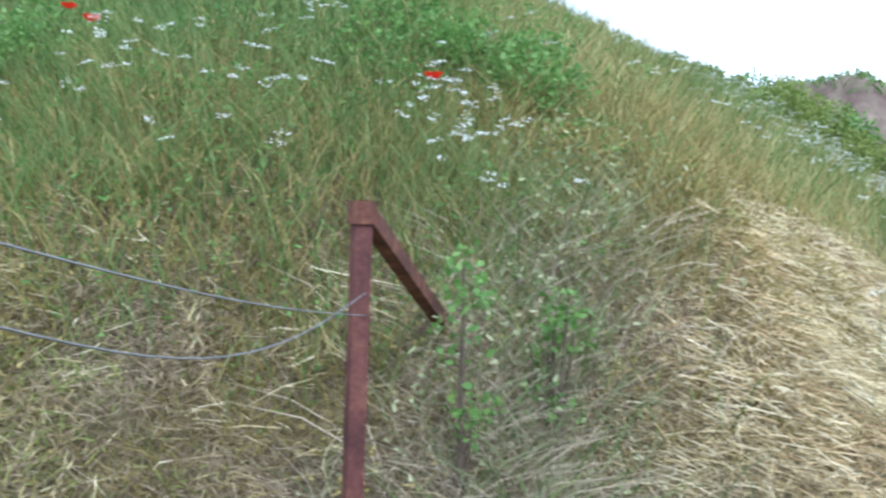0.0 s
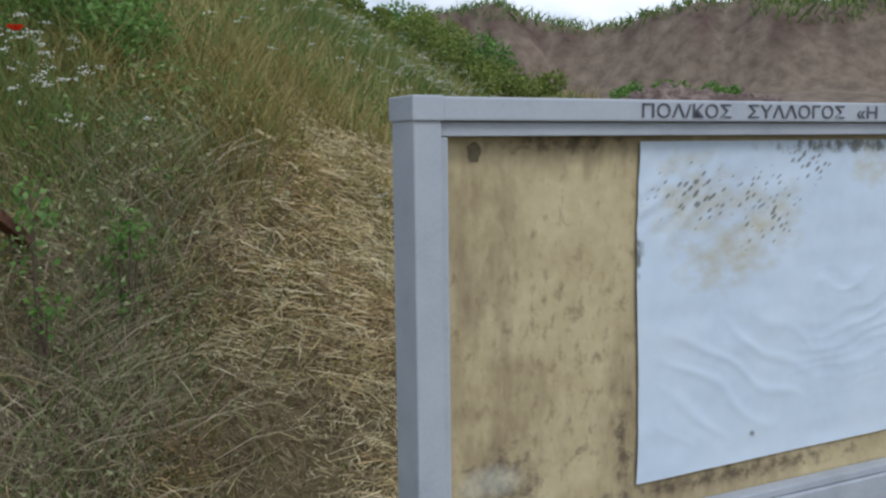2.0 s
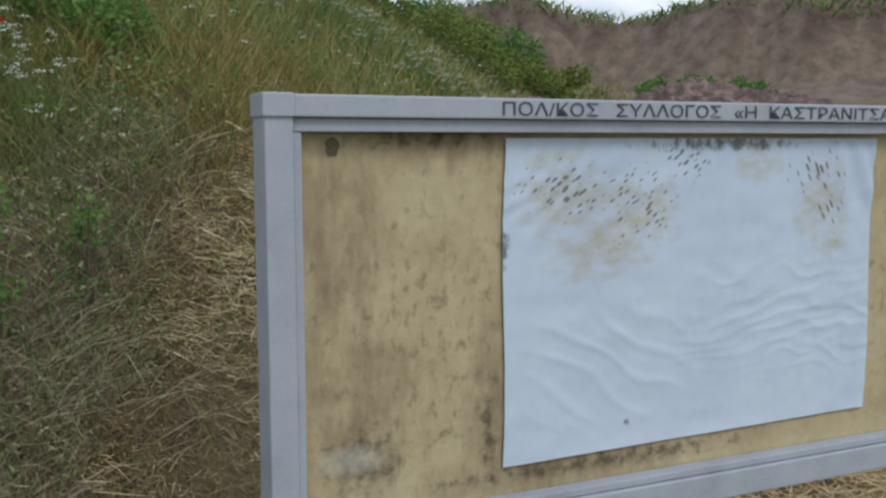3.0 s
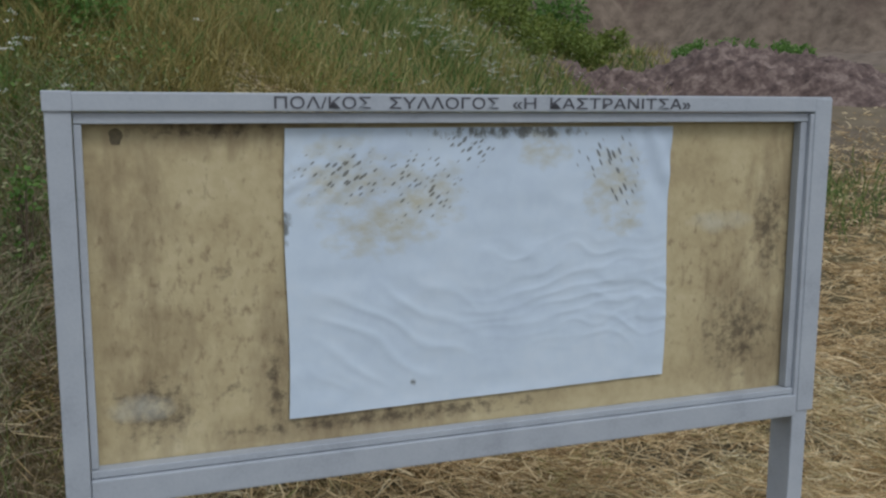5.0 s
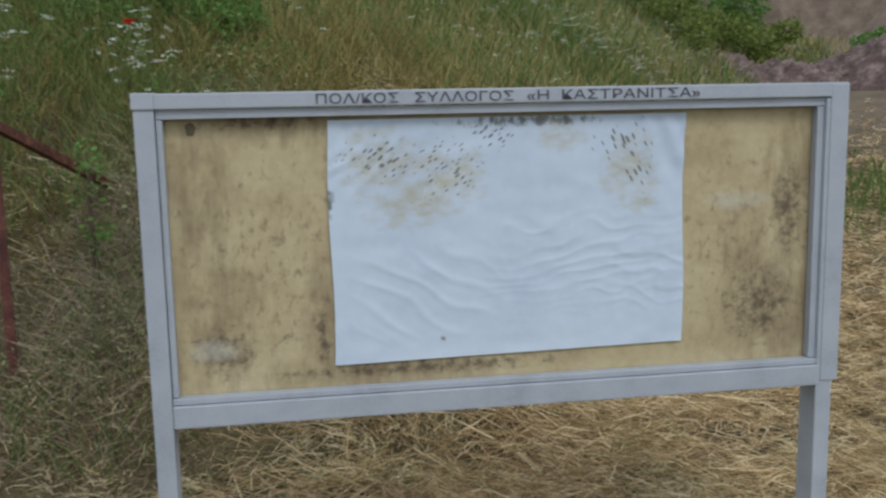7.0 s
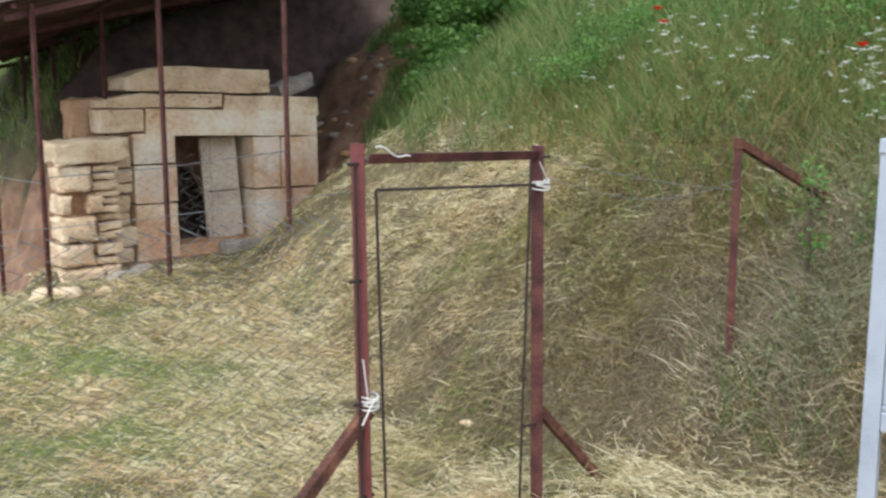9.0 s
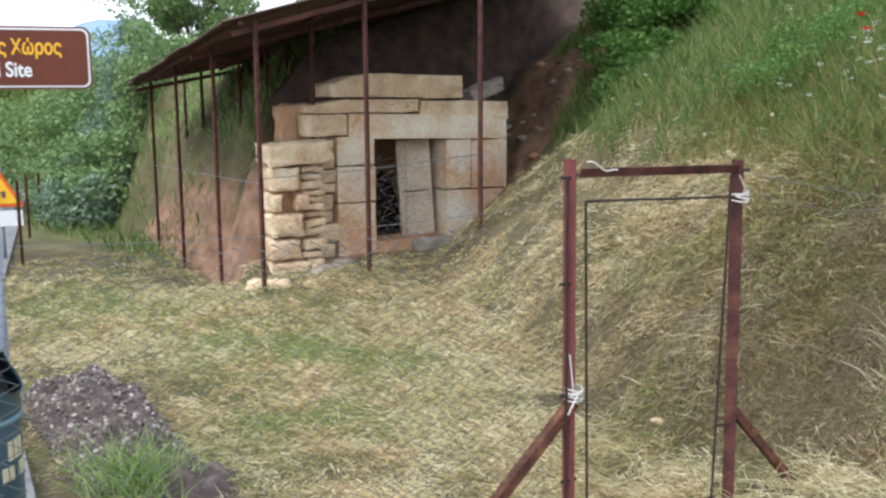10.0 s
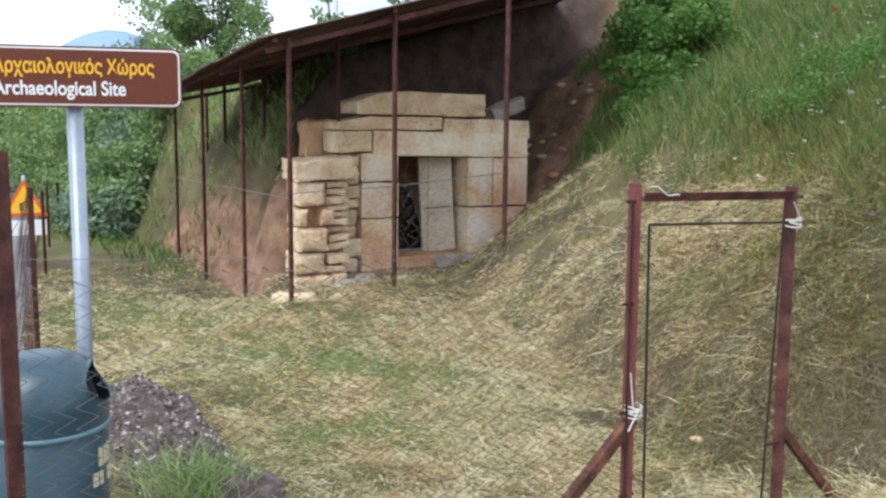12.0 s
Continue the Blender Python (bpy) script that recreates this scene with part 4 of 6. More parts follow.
# ---- the tomb ----
def tomb():
    """Local x runs along the front, y is in behind it, z up from the threshold."""
    ang = math.degrees(math.atan2(TU[1], TU[0]))
    K = thing("stone_tomb", "limestone block front of an excavated tomb with a doorway", "tomb", m=pose(T0[0], T0[1], 0, 0, 0, ang))
    r = random.Random(3)

    def block(x0, x1, z0, z1, y0=0.0, y1=0.55, mat=M_STONE, rough=0.012, label="", tilt=0.0, cuts=3, erode=0.0):
        bm = bmesh.new()
        box(bm, x0 + 0.005, x1 - 0.005, y0 + r.uniform(0, 0.02), y1, z0 + 0.006, z1 - 0.006)
        bmesh.ops.subdivide_edges(bm, edges=bm.edges[:], cuts=cuts, use_grid_fill=True)
        mid = Vector(((x0 + x1) / 2, (y0 + y1) / 2, (z0 + z1) / 2))
        half = Vector(((x1 - x0) / 2, (y1 - y0) / 2, (z1 - z0) / 2))
        for v in bm.verts:
            d = v.co - mid
            n = sum(abs(d[i]) > half[i] - 0.02 for i in range(3))
            if n >= 2:
                v.co = mid + d * (1 - (0.007 + rough * 0.4) / max(half) * r.uniform(0.3, 1.3))
        if erode:
            for v in bm.verts:
                t = (v.co.x - x0) / 0.5
                if t < 1:
                    v.co.z = z0 + (v.co.z - z0) * (1 - erode * (1 - max(t, 0.0)) ** 1.4)
                    v.co.y += 0.12 * erode * (1 - max(t, 0.0))
        jitter(bm, rough, 5.0, r.uniform(0, 50))
        if tilt:
            bmesh.ops.rotate(bm, verts=bm.verts, cent=mid, matrix=Matrix.Rotation(radians(tilt), 3, "Y"))
        return part("stone_block", bm, mat, K, label)
    # top courses, settling a little towards the mound
    block(-0.62, 1.39, 1.925, 2.255, 0.03, 0.6, rough=0.024, cuts=6, erode=0.5, tilt=1.0)
    block(-0.88, 0.68, 1.725, 1.915, 0.0, 0.6, rough=0.022, cuts=6, erode=0.42)
    block(0.685, 2.14, 1.62, 1.885, 0.0, 0.6, rough=0.022, cuts=5, tilt=1.2)
    block(-0.93, -0.405, 1.42, 1.72, rough=0.018, cuts=4)
    block(-0.40, 2.12, 1.352, 1.70, 0.006, 0.55, M_PLASTER, 0.010, "long plastered lintel stone over the doorway", tilt=1.3, cuts=6)
    # jambs: small flat stones at the outer edge, smooth plastered stone beside the doorway
    z = -0.3
    for i, h in enumerate((0.30, 0.26, 0.17, 0.24, 0.13, 0.19, 0.14, 0.26)):
        block(-0.93, -0.58 + r.uniform(-0.05, 0.05), z, z + h - r.uniform(0.0, 0.015), r.uniform(0.0, 0.04), 0.5, rough=0.022, cuts=4)
        z += h
    for a, b in ((-0.3, 0.52), (0.52, 1.02), (1.02, 1.415)):
        block(-0.575, 0.0, a, b, 0.004, 0.55, M_PLASTER, 0.008, cuts=4)
    for x0, x1, a, b in ((1.10, 1.70, -0.3, 0.62), (1.70, 2.12, -0.3, 0.62), (1.10, 1.52, 0.62, 1.345), (1.52, 2.12, 0.62, 1.335)):
        block(x0, x1, a, b, 0.004, 0.55, M_PLASTER, 0.009, cuts=4)
    # rough side wall standing forward of the front
    block(-1.50, -0.95, -0.5, 1.15, -0.06, 0.45, M_STONE2, 0.03)
    z = -0.46
    for i, h in enumerate((0.31, 0.30, 0.33, 0.27, 0.33)):
        x0 = -1.64 + r.uniform(0, 0.06) + (0.0 if i != 3 else 0.05)
        mid = r.uniform(-1.2, -1.06)
        fwd = r.uniform(-0.06, 0.03)
        if i == 3:
            block(x0, x0 + 0.13, z, z + h - 0.03, -0.3 + fwd, 0.15, rough=0.03, cuts=4)
            block(x0 + 0.32, mid + 0.1, z, z + h - 0.02, -0.3 + fwd, 0.15, rough=0.03, cuts=4)
        else:
            block(x0, mid, z, z + h - r.uniform(0.01, 0.03), -0.3 + fwd, 0.15, rough=0.034, cuts=6, tilt=r.uniform(-2, 2))
        cut_z = z
        while cut_z < z + h - 0.06:
            dz = min(r.uniform(0.09, 0.17), z + h - cut_z)
            block(mid + 0.01, -0.86 + r.uniform(-0.04, 0.06), cut_z, cut_z + dz - 0.012, -0.24 + r.uniform(-0.05, 0.06), 0.12, rough=0.026, cuts=4, tilt=r.uniform(-3, 3))
            cut_z += dz
        z += h
    block(-1.66, -0.72, 1.09, 1.37, -0.36, 0.2, rough=0.045, cuts=7, tilt=-2, label="large overhanging top slab of the side wall")
    for a in ((-1.15, -0.72, -0.48, -0.24, -0.6, -0.2), (-0.80, -0.52, -0.42, -0.2, -0.4, -0.1), (-1.6, -1.2, -0.56, -0.36, -0.55, -0.25)):
        block(a[0], a[1], a[2], a[3], a[4], a[5], M_STONE3, 0.05)
    block(-1.10, -0.66, 1.30, 1.86, 0.62, 1.1, M_STONE2, 0.05, "brown stone set back in the earth", cuts=4)
    block(1.78, 2.42, 1.90, 2.14, 0.5, 0.95, M_STONE3, 0.06, "grey slab lying on the top course", tilt=-20)
    # doorway: threshold, leaning leaf, dark chamber, lattice
    block(-0.02, 1.10, -0.35, -0.03, -0.05, 0.5, M_STONE2)
    leaf = block(0.56, 1.06, -0.05, 1.345, 0.30, 0.42, M_DOOR, 0.012, "grey-beige stone door leaf standing ajar", cuts=4)
    leaf.matrix_basis = pose(0.81, 0.36, 0, 0, -3.5, -14) @ pose(-0.81, -0.36, 0)
    part("leaf_joint", boxed(0.61, 1.0, 0.293, 0.297, 0.60, 0.61), M_BLACK, leaf)
    part("grey_sill", boxed(0.50, 1.34, -0.30, -0.06, -0.3, -0.03), M_STONE3, K, bevel=0.02)
    ch = bmesh.new()
    for a in ((-0.2, 1.6, 1.6, 1.7, -0.2, 1.5), (-0.3, -0.2, 0.56, 1.7, -0.2, 1.5), (1.6, 1.7, 0.56, 1.7, -0.2, 1.5), (-0.3, 1.7, 0.61, 1.7, 1.5, 1.58), (-0.3, 1.7, 0.56, 1.7, -0.3, -0.2)):
        box(ch, *a)
    part("chamber", ch, M_STONE2, K, "dark walled burial chamber behind the doorway")
    lat = []
    for i in range(-6, 8):
        for sg in (1, -1):
            pts = []
            for t in np.linspace(0, 1.34, 20):
                x = 0.02 + i * 0.27 + sg * t * 0.62
                if 0.0 <= x <= 0.56:
                    pts.append((x, 0.2, 0.02 + t))
            if len(pts) > 2:
                lat.append(pts)
    lat += [[(x, 0.2, 0.0), (x, 0.2, 0.7), (x, 0.2, 1.36)] for x in (0.015, 0.55)] + [[(0.0, 0.2, z), (0.3, 0.2, z), (0.56, 0.2, z)] for z in (0.03, 0.8, 1.33)]
    wires("lattice", lat, 0.0034, M_WIRE, K, 4, "iron lattice across the doorway")
    return K


tomb()

# ---- shelter roof over the tomb ----
RA, RB = Vector((-0.965, 0.264, 0)), Vector((0.22, 0.975, 0))
RO = Vector((-7.42, 2.18, 0))


def roof_at(r, q, drop=0.0):
    p = RO + RA * r + RB * q
    return Vector((p.x, p.y, 2.75 - 0.085 * r + 0.27 * q - 0.012 * r * max(q, 0.0) - drop))


def shelter():
    S = thing("shelter", "rust-brown corrugated sheet roof on slender rusty posts", "shelter")
    for k in range(7):
        bm = bmesh.new()
        n = 26
        rows = []
        for j in range(2):
            rows.append([])
            for i in range(n + 1):
                rr = -0.15 + k * 0.96 + 0.99 * i / n
                p = roof_at(rr, -0.15 + (5.0, 6.0, 6.6, 6.5, 5.9, 5.3, 4.9)[k] * j + (0.05 * math.sin(k * 2.3) if j == 0 else 0))
                p.z += 0.018 * math.sin(i / n * 2 * math.pi * 7) + 0.006 * (k % 2)
                rows[j].append(bm.verts.new(p))
        for i in range(n):
            bm.faces.new((rows[0][i], rows[0][i + 1], rows[1][i + 1], rows[1][i]))
        ext = bmesh.ops.extrude_face_region(bm, geom=bm.faces[:])
        for v in ext["geom"]:
            if isinstance(v, bmesh.types.BMVert):
                v.co.z += 0.004
        part("roof_sheet", bm, M_SHEET, S)
    for q, far in ((0.05, 6.5), (1.5, 6.5), (3.2, 6.5), (4.6, 6.5)):
        part("purlin", barred(roof_at(-0.1, q, 0.045), roof_at(far, q, 0.045), 0.05), M_RUST, S)
    for r_ in (0.05, 2.1, 4.3, 6.4):
        part("rafter", barred(roof_at(r_, 0, 0.13), roof_at(r_, 5.2 if r_ < 5 else 4.2, 0.13), 0.06), M_RUST, S)
    spots = [(-7.36, 2.39), (-7.07, 3.66), (-6.45, 4.9), (-9.24, 2.9), (-11.2, 3.38), (-13.2, 3.95), (-8.96, 4.22)]
    for s_, w_ in ((-0.85, 2.1), (-1.12, 2.6), (-1.3, 4.2), (-0.5, 2.2), (-1.35, 5.2)):
        spots.append((T0[0] + TU[0] * s_ - TN[0] * w_, T0[1] + TU[1] * s_ - TN[1] * w_))
    for x, y in spots:
        d = Vector((x, y, 0)) - RO
        q = (d.y * RA.x - d.x * RA.y) / (RB.y * RA.x - RB.x * RA.y)
        r_ = (d.x - q * RB.x) / RA.x
        part("post", angle_bar((x, y, gz(x, y) - 0.15), (x, y, roof_at(r_, q).z - 0.05), 0.062, 0.008, 25), M_RUST, S)
    w = []
    for a, b, z0, z1 in (((-7.36, 2.39), (-13.2, 3.95), 1.0, 0.85), ((-7.36, 2.39), (-7.07, 3.66), 1.05, 1.1), ((-7.07, 3.66), (-6.45, 4.9), 1.1, 1.25)):
        w.append([(a[0] + (b[0] - a[0]) * t, a[1] + (b[1] - a[1]) * t, z0 + (z1 - z0) * t) for t in (0, 0.33, 0.66, 1)])
    wires("strand", w, 0.006, M_WIRE, S)
    wires("chain_link", mesh_paths((-7.36, 2.39), (-7.07, 3.66), 0.0, 1.2, 0.16) + mesh_paths((-7.07, 3.66), (-6.45, 4.9), 0.2, 1.3, 0.16), 0.0035, M_WIRE, S)
    return S


shelter()

# ---- distance: road, hills ----
bm = bmesh.new()
road = [(-3.5, -4.2), (-9.5, -2.6), (-16, -0.2), (-26, 3.5), (-45, 8), (-80, 14)]
road = [tuple(Vector(a).lerp(Vector(b), k / 8)) for a, b in zip(road, road[1:]) for k in range(8)] + road[-1:]
prev = None
for i, (x, y) in enumerate(road):
    d = Vector(road[min(i + 1, len(road) - 1)]) - Vector(road[max(i - 1, 0)])
    n_ = Vector((-d.y, d.x)).normalized() * 2.6
    row = [bm.verts.new((x + n_.x * k, y + n_.y * k, gz(x + n_.x * k, y + n_.y * k) + 0.07)) for k in (-1, -0.75, -0.5, -0.25, 0, 0.25, 0.5, 0.75, 1)]
    if prev:
        for a in range(8):
            bm.faces.new((prev[a], prev[a + 1], row[a + 1], row[a]))
    prev = row
ext = bmesh.ops.extrude_face_region(bm, geom=bm.faces[:])
for v in ext["geom"]:
    if isinstance(v, bmesh.types.BMVert):
        v.co.z -= 0.15
bmesh.ops.recalc_face_normals(bm, faces=bm.faces)
tagged(part("road", bm, M_ROAD), "pale grey asphalt road running off", "road", kind="structure")

bm = bmesh.new()
prev = None
for i in range(121):
    az = radians(20 + i * 1.0)
    h = 120 + 160 * math.exp(-((math.degrees(az) - 67.0) / 4.5) ** 2) + 26 * math.sin(i * 0.21) + 9 * noise.noise(Vector((i * 0.13, 1.3, 0)))
    row = [bm.verts.new((-(2300 + k * 300) * math.sin(az), (2300 + k * 300) * math.cos(az), -48 + hh)) for k, hh in ((0, 0), (1, h * 0.55), (2, h * 0.9), (3, h * 1.12))]
    if prev:
        for a in range(3):
            bm.faces.new((prev[a], prev[a + 1], row[a + 1], row[a]))
    prev = row
tagged(part("backdrop", bm, M_HILL, smooth=True), "mountain range far off, tinted blue for haze", "mountain", kind="structure")


# ---- spoil heap, debris, stones ----
def lump(name, cx, cy, lx, ly, h, turn, mat, label, category, seed=0.0, n=44, rough=0.07):
    """A heap with a stony surface, bedded in the ground."""
    bm = bmesh.new()
    g = gz(cx, cy)
    rows = []
    c, s = math.cos(turn), math.sin(turn)
    for j in range(n + 1):
        row = []
        for i in range(n + 1):
            u, v = i / n * 2 - 1, j / n * 2 - 1
            k = max(0.0, 1 - u * u) * max(0.0, 1 - v * v)
            z = h * k ** 0.7 * (1 + 0.35 * noise.noise(Vector((u * 2 + seed, v * 2, seed)))) + rough * k ** 0.3 * noise.noise(Vector((u * lx * 9 + seed, v * ly * 9, 2.0)))
            x, y = cx + u * lx * c - v * ly * s, cy + u * lx * s + v * ly * c
            row.append(bm.verts.new((x, y, gz(x, y) - 0.05 + z)))
        rows.append(row)
    for j in range(n):
        for i in range(n):
            bm.faces.new((rows[j][i], rows[j][i + 1], rows[j + 1][i + 1], rows[j + 1][i]))
    return tagged(part(name, bm, mat, smooth=True), label, category)


HEAP = [(-3.95, -0.93, 1.15, 0.36, 0.36, 3.0)]
lump("spoil_heap", *HEAP[0], M_SPOIL, "heap of dark gravelly spoil beside the litter bin", "spoil heap", 1.3, 70, 0.09)
lump("spoil_heap", -2.72, -0.92, 0.34, 0.26, 0.2, 2.7, M_SPOIL, "small lump of gravelly spoil overgrown with weeds", "spoil heap", 5.3, 36, 0.06)
gravel = []
for _ in range(3200):
    u_, v_ = rng.uniform(-0.95, 0.95), rng.uniform(-0.95, 0.95)
    gravel.append((u_, v_, rng.uniform(0.004, 0.017)))
bmg = bmesh.new()
heap_ob = bpy.data.objects["spoil_heap"]
hv = np.array([tuple(v.co) for v in heap_ob.data.vertices])
for u_, v_, s_ in gravel:
    p_ = hv[rng.integers(0, len(hv))] + np.array((rng.normal(0, 0.02), rng.normal(0, 0.01), 0))
    if p_[2] - gz(p_[0], p_[1]) > 0.01:
        bmesh.ops.create_icosphere(bmg, subdivisions=1, radius=s_, matrix=Matrix.Translation(p_) @ pose(0, 0, 0, 50 * u_, 70 * v_, 90 * u_) @ Matrix.Diagonal((1.3, 1, 0.6, 1)))
tagged(part("gravel", bmg, M_GRAVEL), "loose grey-brown stones on the spoil heap", "gravel", kind="stuff")
M_DEBRIS = material("mauve_brown_rubble", [(0.05, 0.035, 0.033), (0.12, 0.085, 0.075), (0.24, 0.185, 0.16)], 5, 0.95, 1.0, 16)
lump("dirt_mound", 11.2, 14.6, 2.6, 1.2, 0.75, 2.4, M_DEBRIS, "mauve-brown heap of earth and stones on the field", "dirt mound", 4.0, 40, 0.25)
lump("dirt_mound", 8.6, 15.3, 1.3, 0.8, 0.5, 2.4, M_DEBRIS, "mauve-brown heap of earth and stones on the field", "dirt mound", 7.0, 30, 0.2)


def stone(x, y, s, mat, seed):
    bm = bmesh.new()
    bmesh.ops.create_icosphere(bm, subdivisions=2, radius=s)
    jitter(bm, s * 0.5, 1.2 / s, seed)
    bmesh.ops.scale(bm, vec=(1.2, 0.9, 0.6), verts=bm.verts)
    bmesh.ops.translate(bm, vec=(x, y, gz(x, y) + s * 0.2), verts=bm.verts)
    return tagged(part("stone", bm, mat, smooth=True), "pale loose stone lying in the cut grass", "stone", "loose stones")


for i, (x, y, s) in enumerate(((-1.46, 1.51, 0.038), (-7.6, 2.75, 0.16), (-7.95, 2.65, 0.13), (-8.3, 2.9, 0.15), (-7.3, 3.0, 0.09), (-9.9, 4.6, 0.08))):
    stone(x, y, s, M_STONE, 3.1 * i)


sr = random.Random(11)
for i in range(26):
    s_, w_ = sr.uniform(2.15, 3.5), sr.uniform(-0.2, 1.2)
    o = stone(T0[0] + TU[0] * s_ - TU[1] * w_, T0[1] + TU[1] * s_ + TU[0] * w_, sr.uniform(0.03, 0.10), sr.choice((M_DEBRIS, M_STONE3, M_STONE2)), 2.7 * i + 40)
    tagged(o, "rough stone stuck in the reddish earth bank", "stone", "bank stones")


# ---- grass, straw, leaves ----
def strips(name, P, D, B, L, W, mat, label, category, bend=0.3):
    """Tapering blades: base points P, directions D, bend directions B, lengths L, widths W; one mesh."""
    n = len(P)
    D = D / (np.linalg.norm(D, axis=1)[:, None] + 1e-9)
    side = np.cross(D, rng.normal(size=(n, 3)))
    side /= np.linalg.norm(side, axis=1)[:, None] + 1e-9
    side *= (W / 2)[:, None]
    mid = P + D * (L * 0.55)[:, None] + B * (L * bend * 0.25)[:, None]
    tip = P + D * L[:, None] + B * (L * bend)[:, None]
    V = np.stack([P - side, P + side, mid - side * 0.8, mid + side * 0.8, tip], 1).reshape(-1, 3)
    o = (np.arange(n) * 5)[:, None]
    idx = np.concatenate([o + np.array([[0, 1, 3]]), o + np.array([[0, 3, 2]]), o + np.array([[2, 3, 4]])], 1).reshape(-1)
    me = bpy.data.meshes.new(name)
    me.vertices.add(len(V))
    me.vertices.foreach_set("co", V.astype(np.float32).ravel())
    me.loops.add(len(idx))
    me.loops.foreach_set("vertex_index", idx.astype(np.int32))
    me.polygons.add(len(idx) // 3)
    me.polygons.foreach_set("loop_start", np.arange(0, len(idx), 3, dtype=np.int32))
    me.update(calc_edges=True)
    me.materials.append(mat)
    return tagged(new(name, me), label, category, kind="stuff")


def scatter(n, x0, x1, y0, y1, keep):
    """Points on the ground, thinned by keep(x, y, d) and with distance from the verge."""
    x, y = rng.uniform(x0, x1, n), rng.uniform(y0, y1, n)
    r = np.hypot(x - 0.8, y + 1.5)
    ok = rng.random(n) < np.minimum(1, (4.5 / r) ** 1.3)
    x, y, r = x[ok], y[ok], r[ok]
    ok = rng.random(len(x)) < keep(x, y, inside(x, y))
    x, y, r = x[ok], y[ok], r[ok]
    return np.stack([x, y, ground_z(x, y)], 1), np.maximum(1, r / 4.5)


def clear(x, y):
    """1 where straw and grass may lie: not in the tomb cut, on the road or under the posters."""
    roadside = (y < -1.4) & (x < -4) & (y < -2.2 - 0.38 * (x + 5))
    return (~bare(x, y) & ~roadside).astype(float)


def slope_dirs(P, lift_lo, lift_hi):
    """Directions lying along the ground with a little lift, drooping downhill on slopes."""
    n = len(P)
    a = rng.uniform(0, 2 * math.pi, n)
    e = 0.15
    gx = (ground_z(P[:, 0] + e, P[:, 1]) - ground_z(P[:, 0] - e, P[:, 1])) / (2 * e)
    gy = (ground_z(P[:, 0], P[:, 1] + e) - ground_z(P[:, 0], P[:, 1] - e)) / (2 * e)
    gx, gy = np.clip(gx, -1.5, 1.5), np.clip(gy, -1.5, 1.5)
    dx, dy = np.cos(a), np.sin(a)
    return np.stack([dx, dy, dx * gx + dy * gy + rng.uniform(lift_lo, lift_hi, n)], 1), np.stack([rng.normal(0, 0.7, n), rng.normal(0, 0.7, n), rng.uniform(-0.9, 0.2, n)], 1)


def mown(x, y, d):
    """How far the ground is mown straw (1) rather than standing growth (0)."""
    top = np.interp(x, (-4.0, -1.6, -0.5, 0.6, 1.4, 2.4), (2.1, 1.85, 1.6, 1.65, 2.05, 2.2)) + 0.35 * vnoise(x, y, 0.9, 21) + 0.2 * vnoise(x, y, 2.7, 19)
    return smooth(top + 0.5, top - 0.5, d) * np.where((x < -9.0) & (d > 0), 0.0, 1.0)


def worn(x, y):
    """Where the slope behind the fence is brown and trampled rather than pale."""
    return 0.65 * np.exp(-((x + 0.45) / 0.75) ** 2) * smooth(1.1, 1.7, y)


def straw(n, x0, x1, y0, y1, mat, name, label, keep, lo=0.03, hi=0.115, w=0.0034, lift=(-0.05, 0.6)):
    P, k = scatter(n, x0, x1, y0, y1, keep)
    D, B = slope_dirs(P, *lift)
    m = len(P)
    clump = 0.07 * np.maximum(0, vnoise(P[:, 0], P[:, 1], 2.6, 23)) + 0.075 * np.maximum(0, vnoise(P[:, 0], P[:, 1], 6.0, 24))
    P[:, 2] += rng.uniform(0.0, 0.03, m) + clump * rng.uniform(0, 1.6, m)
    return strips(name, P, D, B, rng.uniform(lo, hi, m) * k ** -0.1, w * k ** 0.8 * rng.uniform(0.6, 1.3, m), mat, label, "straw", 0.25)


straw(540000, -13, 4.8, -1.6, 6.2, M_HAY, "cut_straw", "pale cut straw lying over the slope and floor",
      lambda x, y, d: clear(x, y) * mown(x, y, d) * (0.06 + 0.94 * smooth(-0.08, 0.45, 0.6 * vnoise(x, y, 1.5, 25) + 0.6 * vnoise(x, y, 3.5, 26) + 0.5 * vnoise(x, y, 8.0, 28) + 0.2 * smooth(-0.8, -2.0, x))) * (1 - worn(x, y)) * (1 - 0.75 * floor_green(x, y)) * (1 - 0.55 * np.exp(-((x - 0.15 - 0.3 * (y - 2.1)) / 0.36) ** 2) * smooth(1.5, 2.0, y)) * np.where((y < 0.3) & (x > -0.5), 0.25, 1))
straw(290000, 0.7, 13, 0.2, 14, M_TAN, "cut_straw", "pale cut straw lying over the field", lambda x, y, d: (d < 0.4) * smooth(0.7, 1.5, x + 0.3 * vnoise(x, y, 1.7, 55)) * smooth(0.3, 0.8, y) * smooth(17, 12, x * 0.53 + y * 0.848), 0.05, 0.20, 0.0044)
straw(190000, -13, 3.0, -1.6, 5.5, M_OLIVE, "mown_grass", "short olive-green mown grass among the straw",
      lambda x, y, d: clear(x, y) * mown(x, y, d) * np.clip(0.14 + floor_green(x, y), 0, 1) * np.maximum(smooth(0.7, 0.1, d), 0.9 * smooth(0.1, 0.5, vnoise(x, y, 1.4, 29))) * np.where((y < 0.3) & (x > -0.5), 0.25, 1), 0.03, 0.10, 0.0034, (0.2, 1.3))
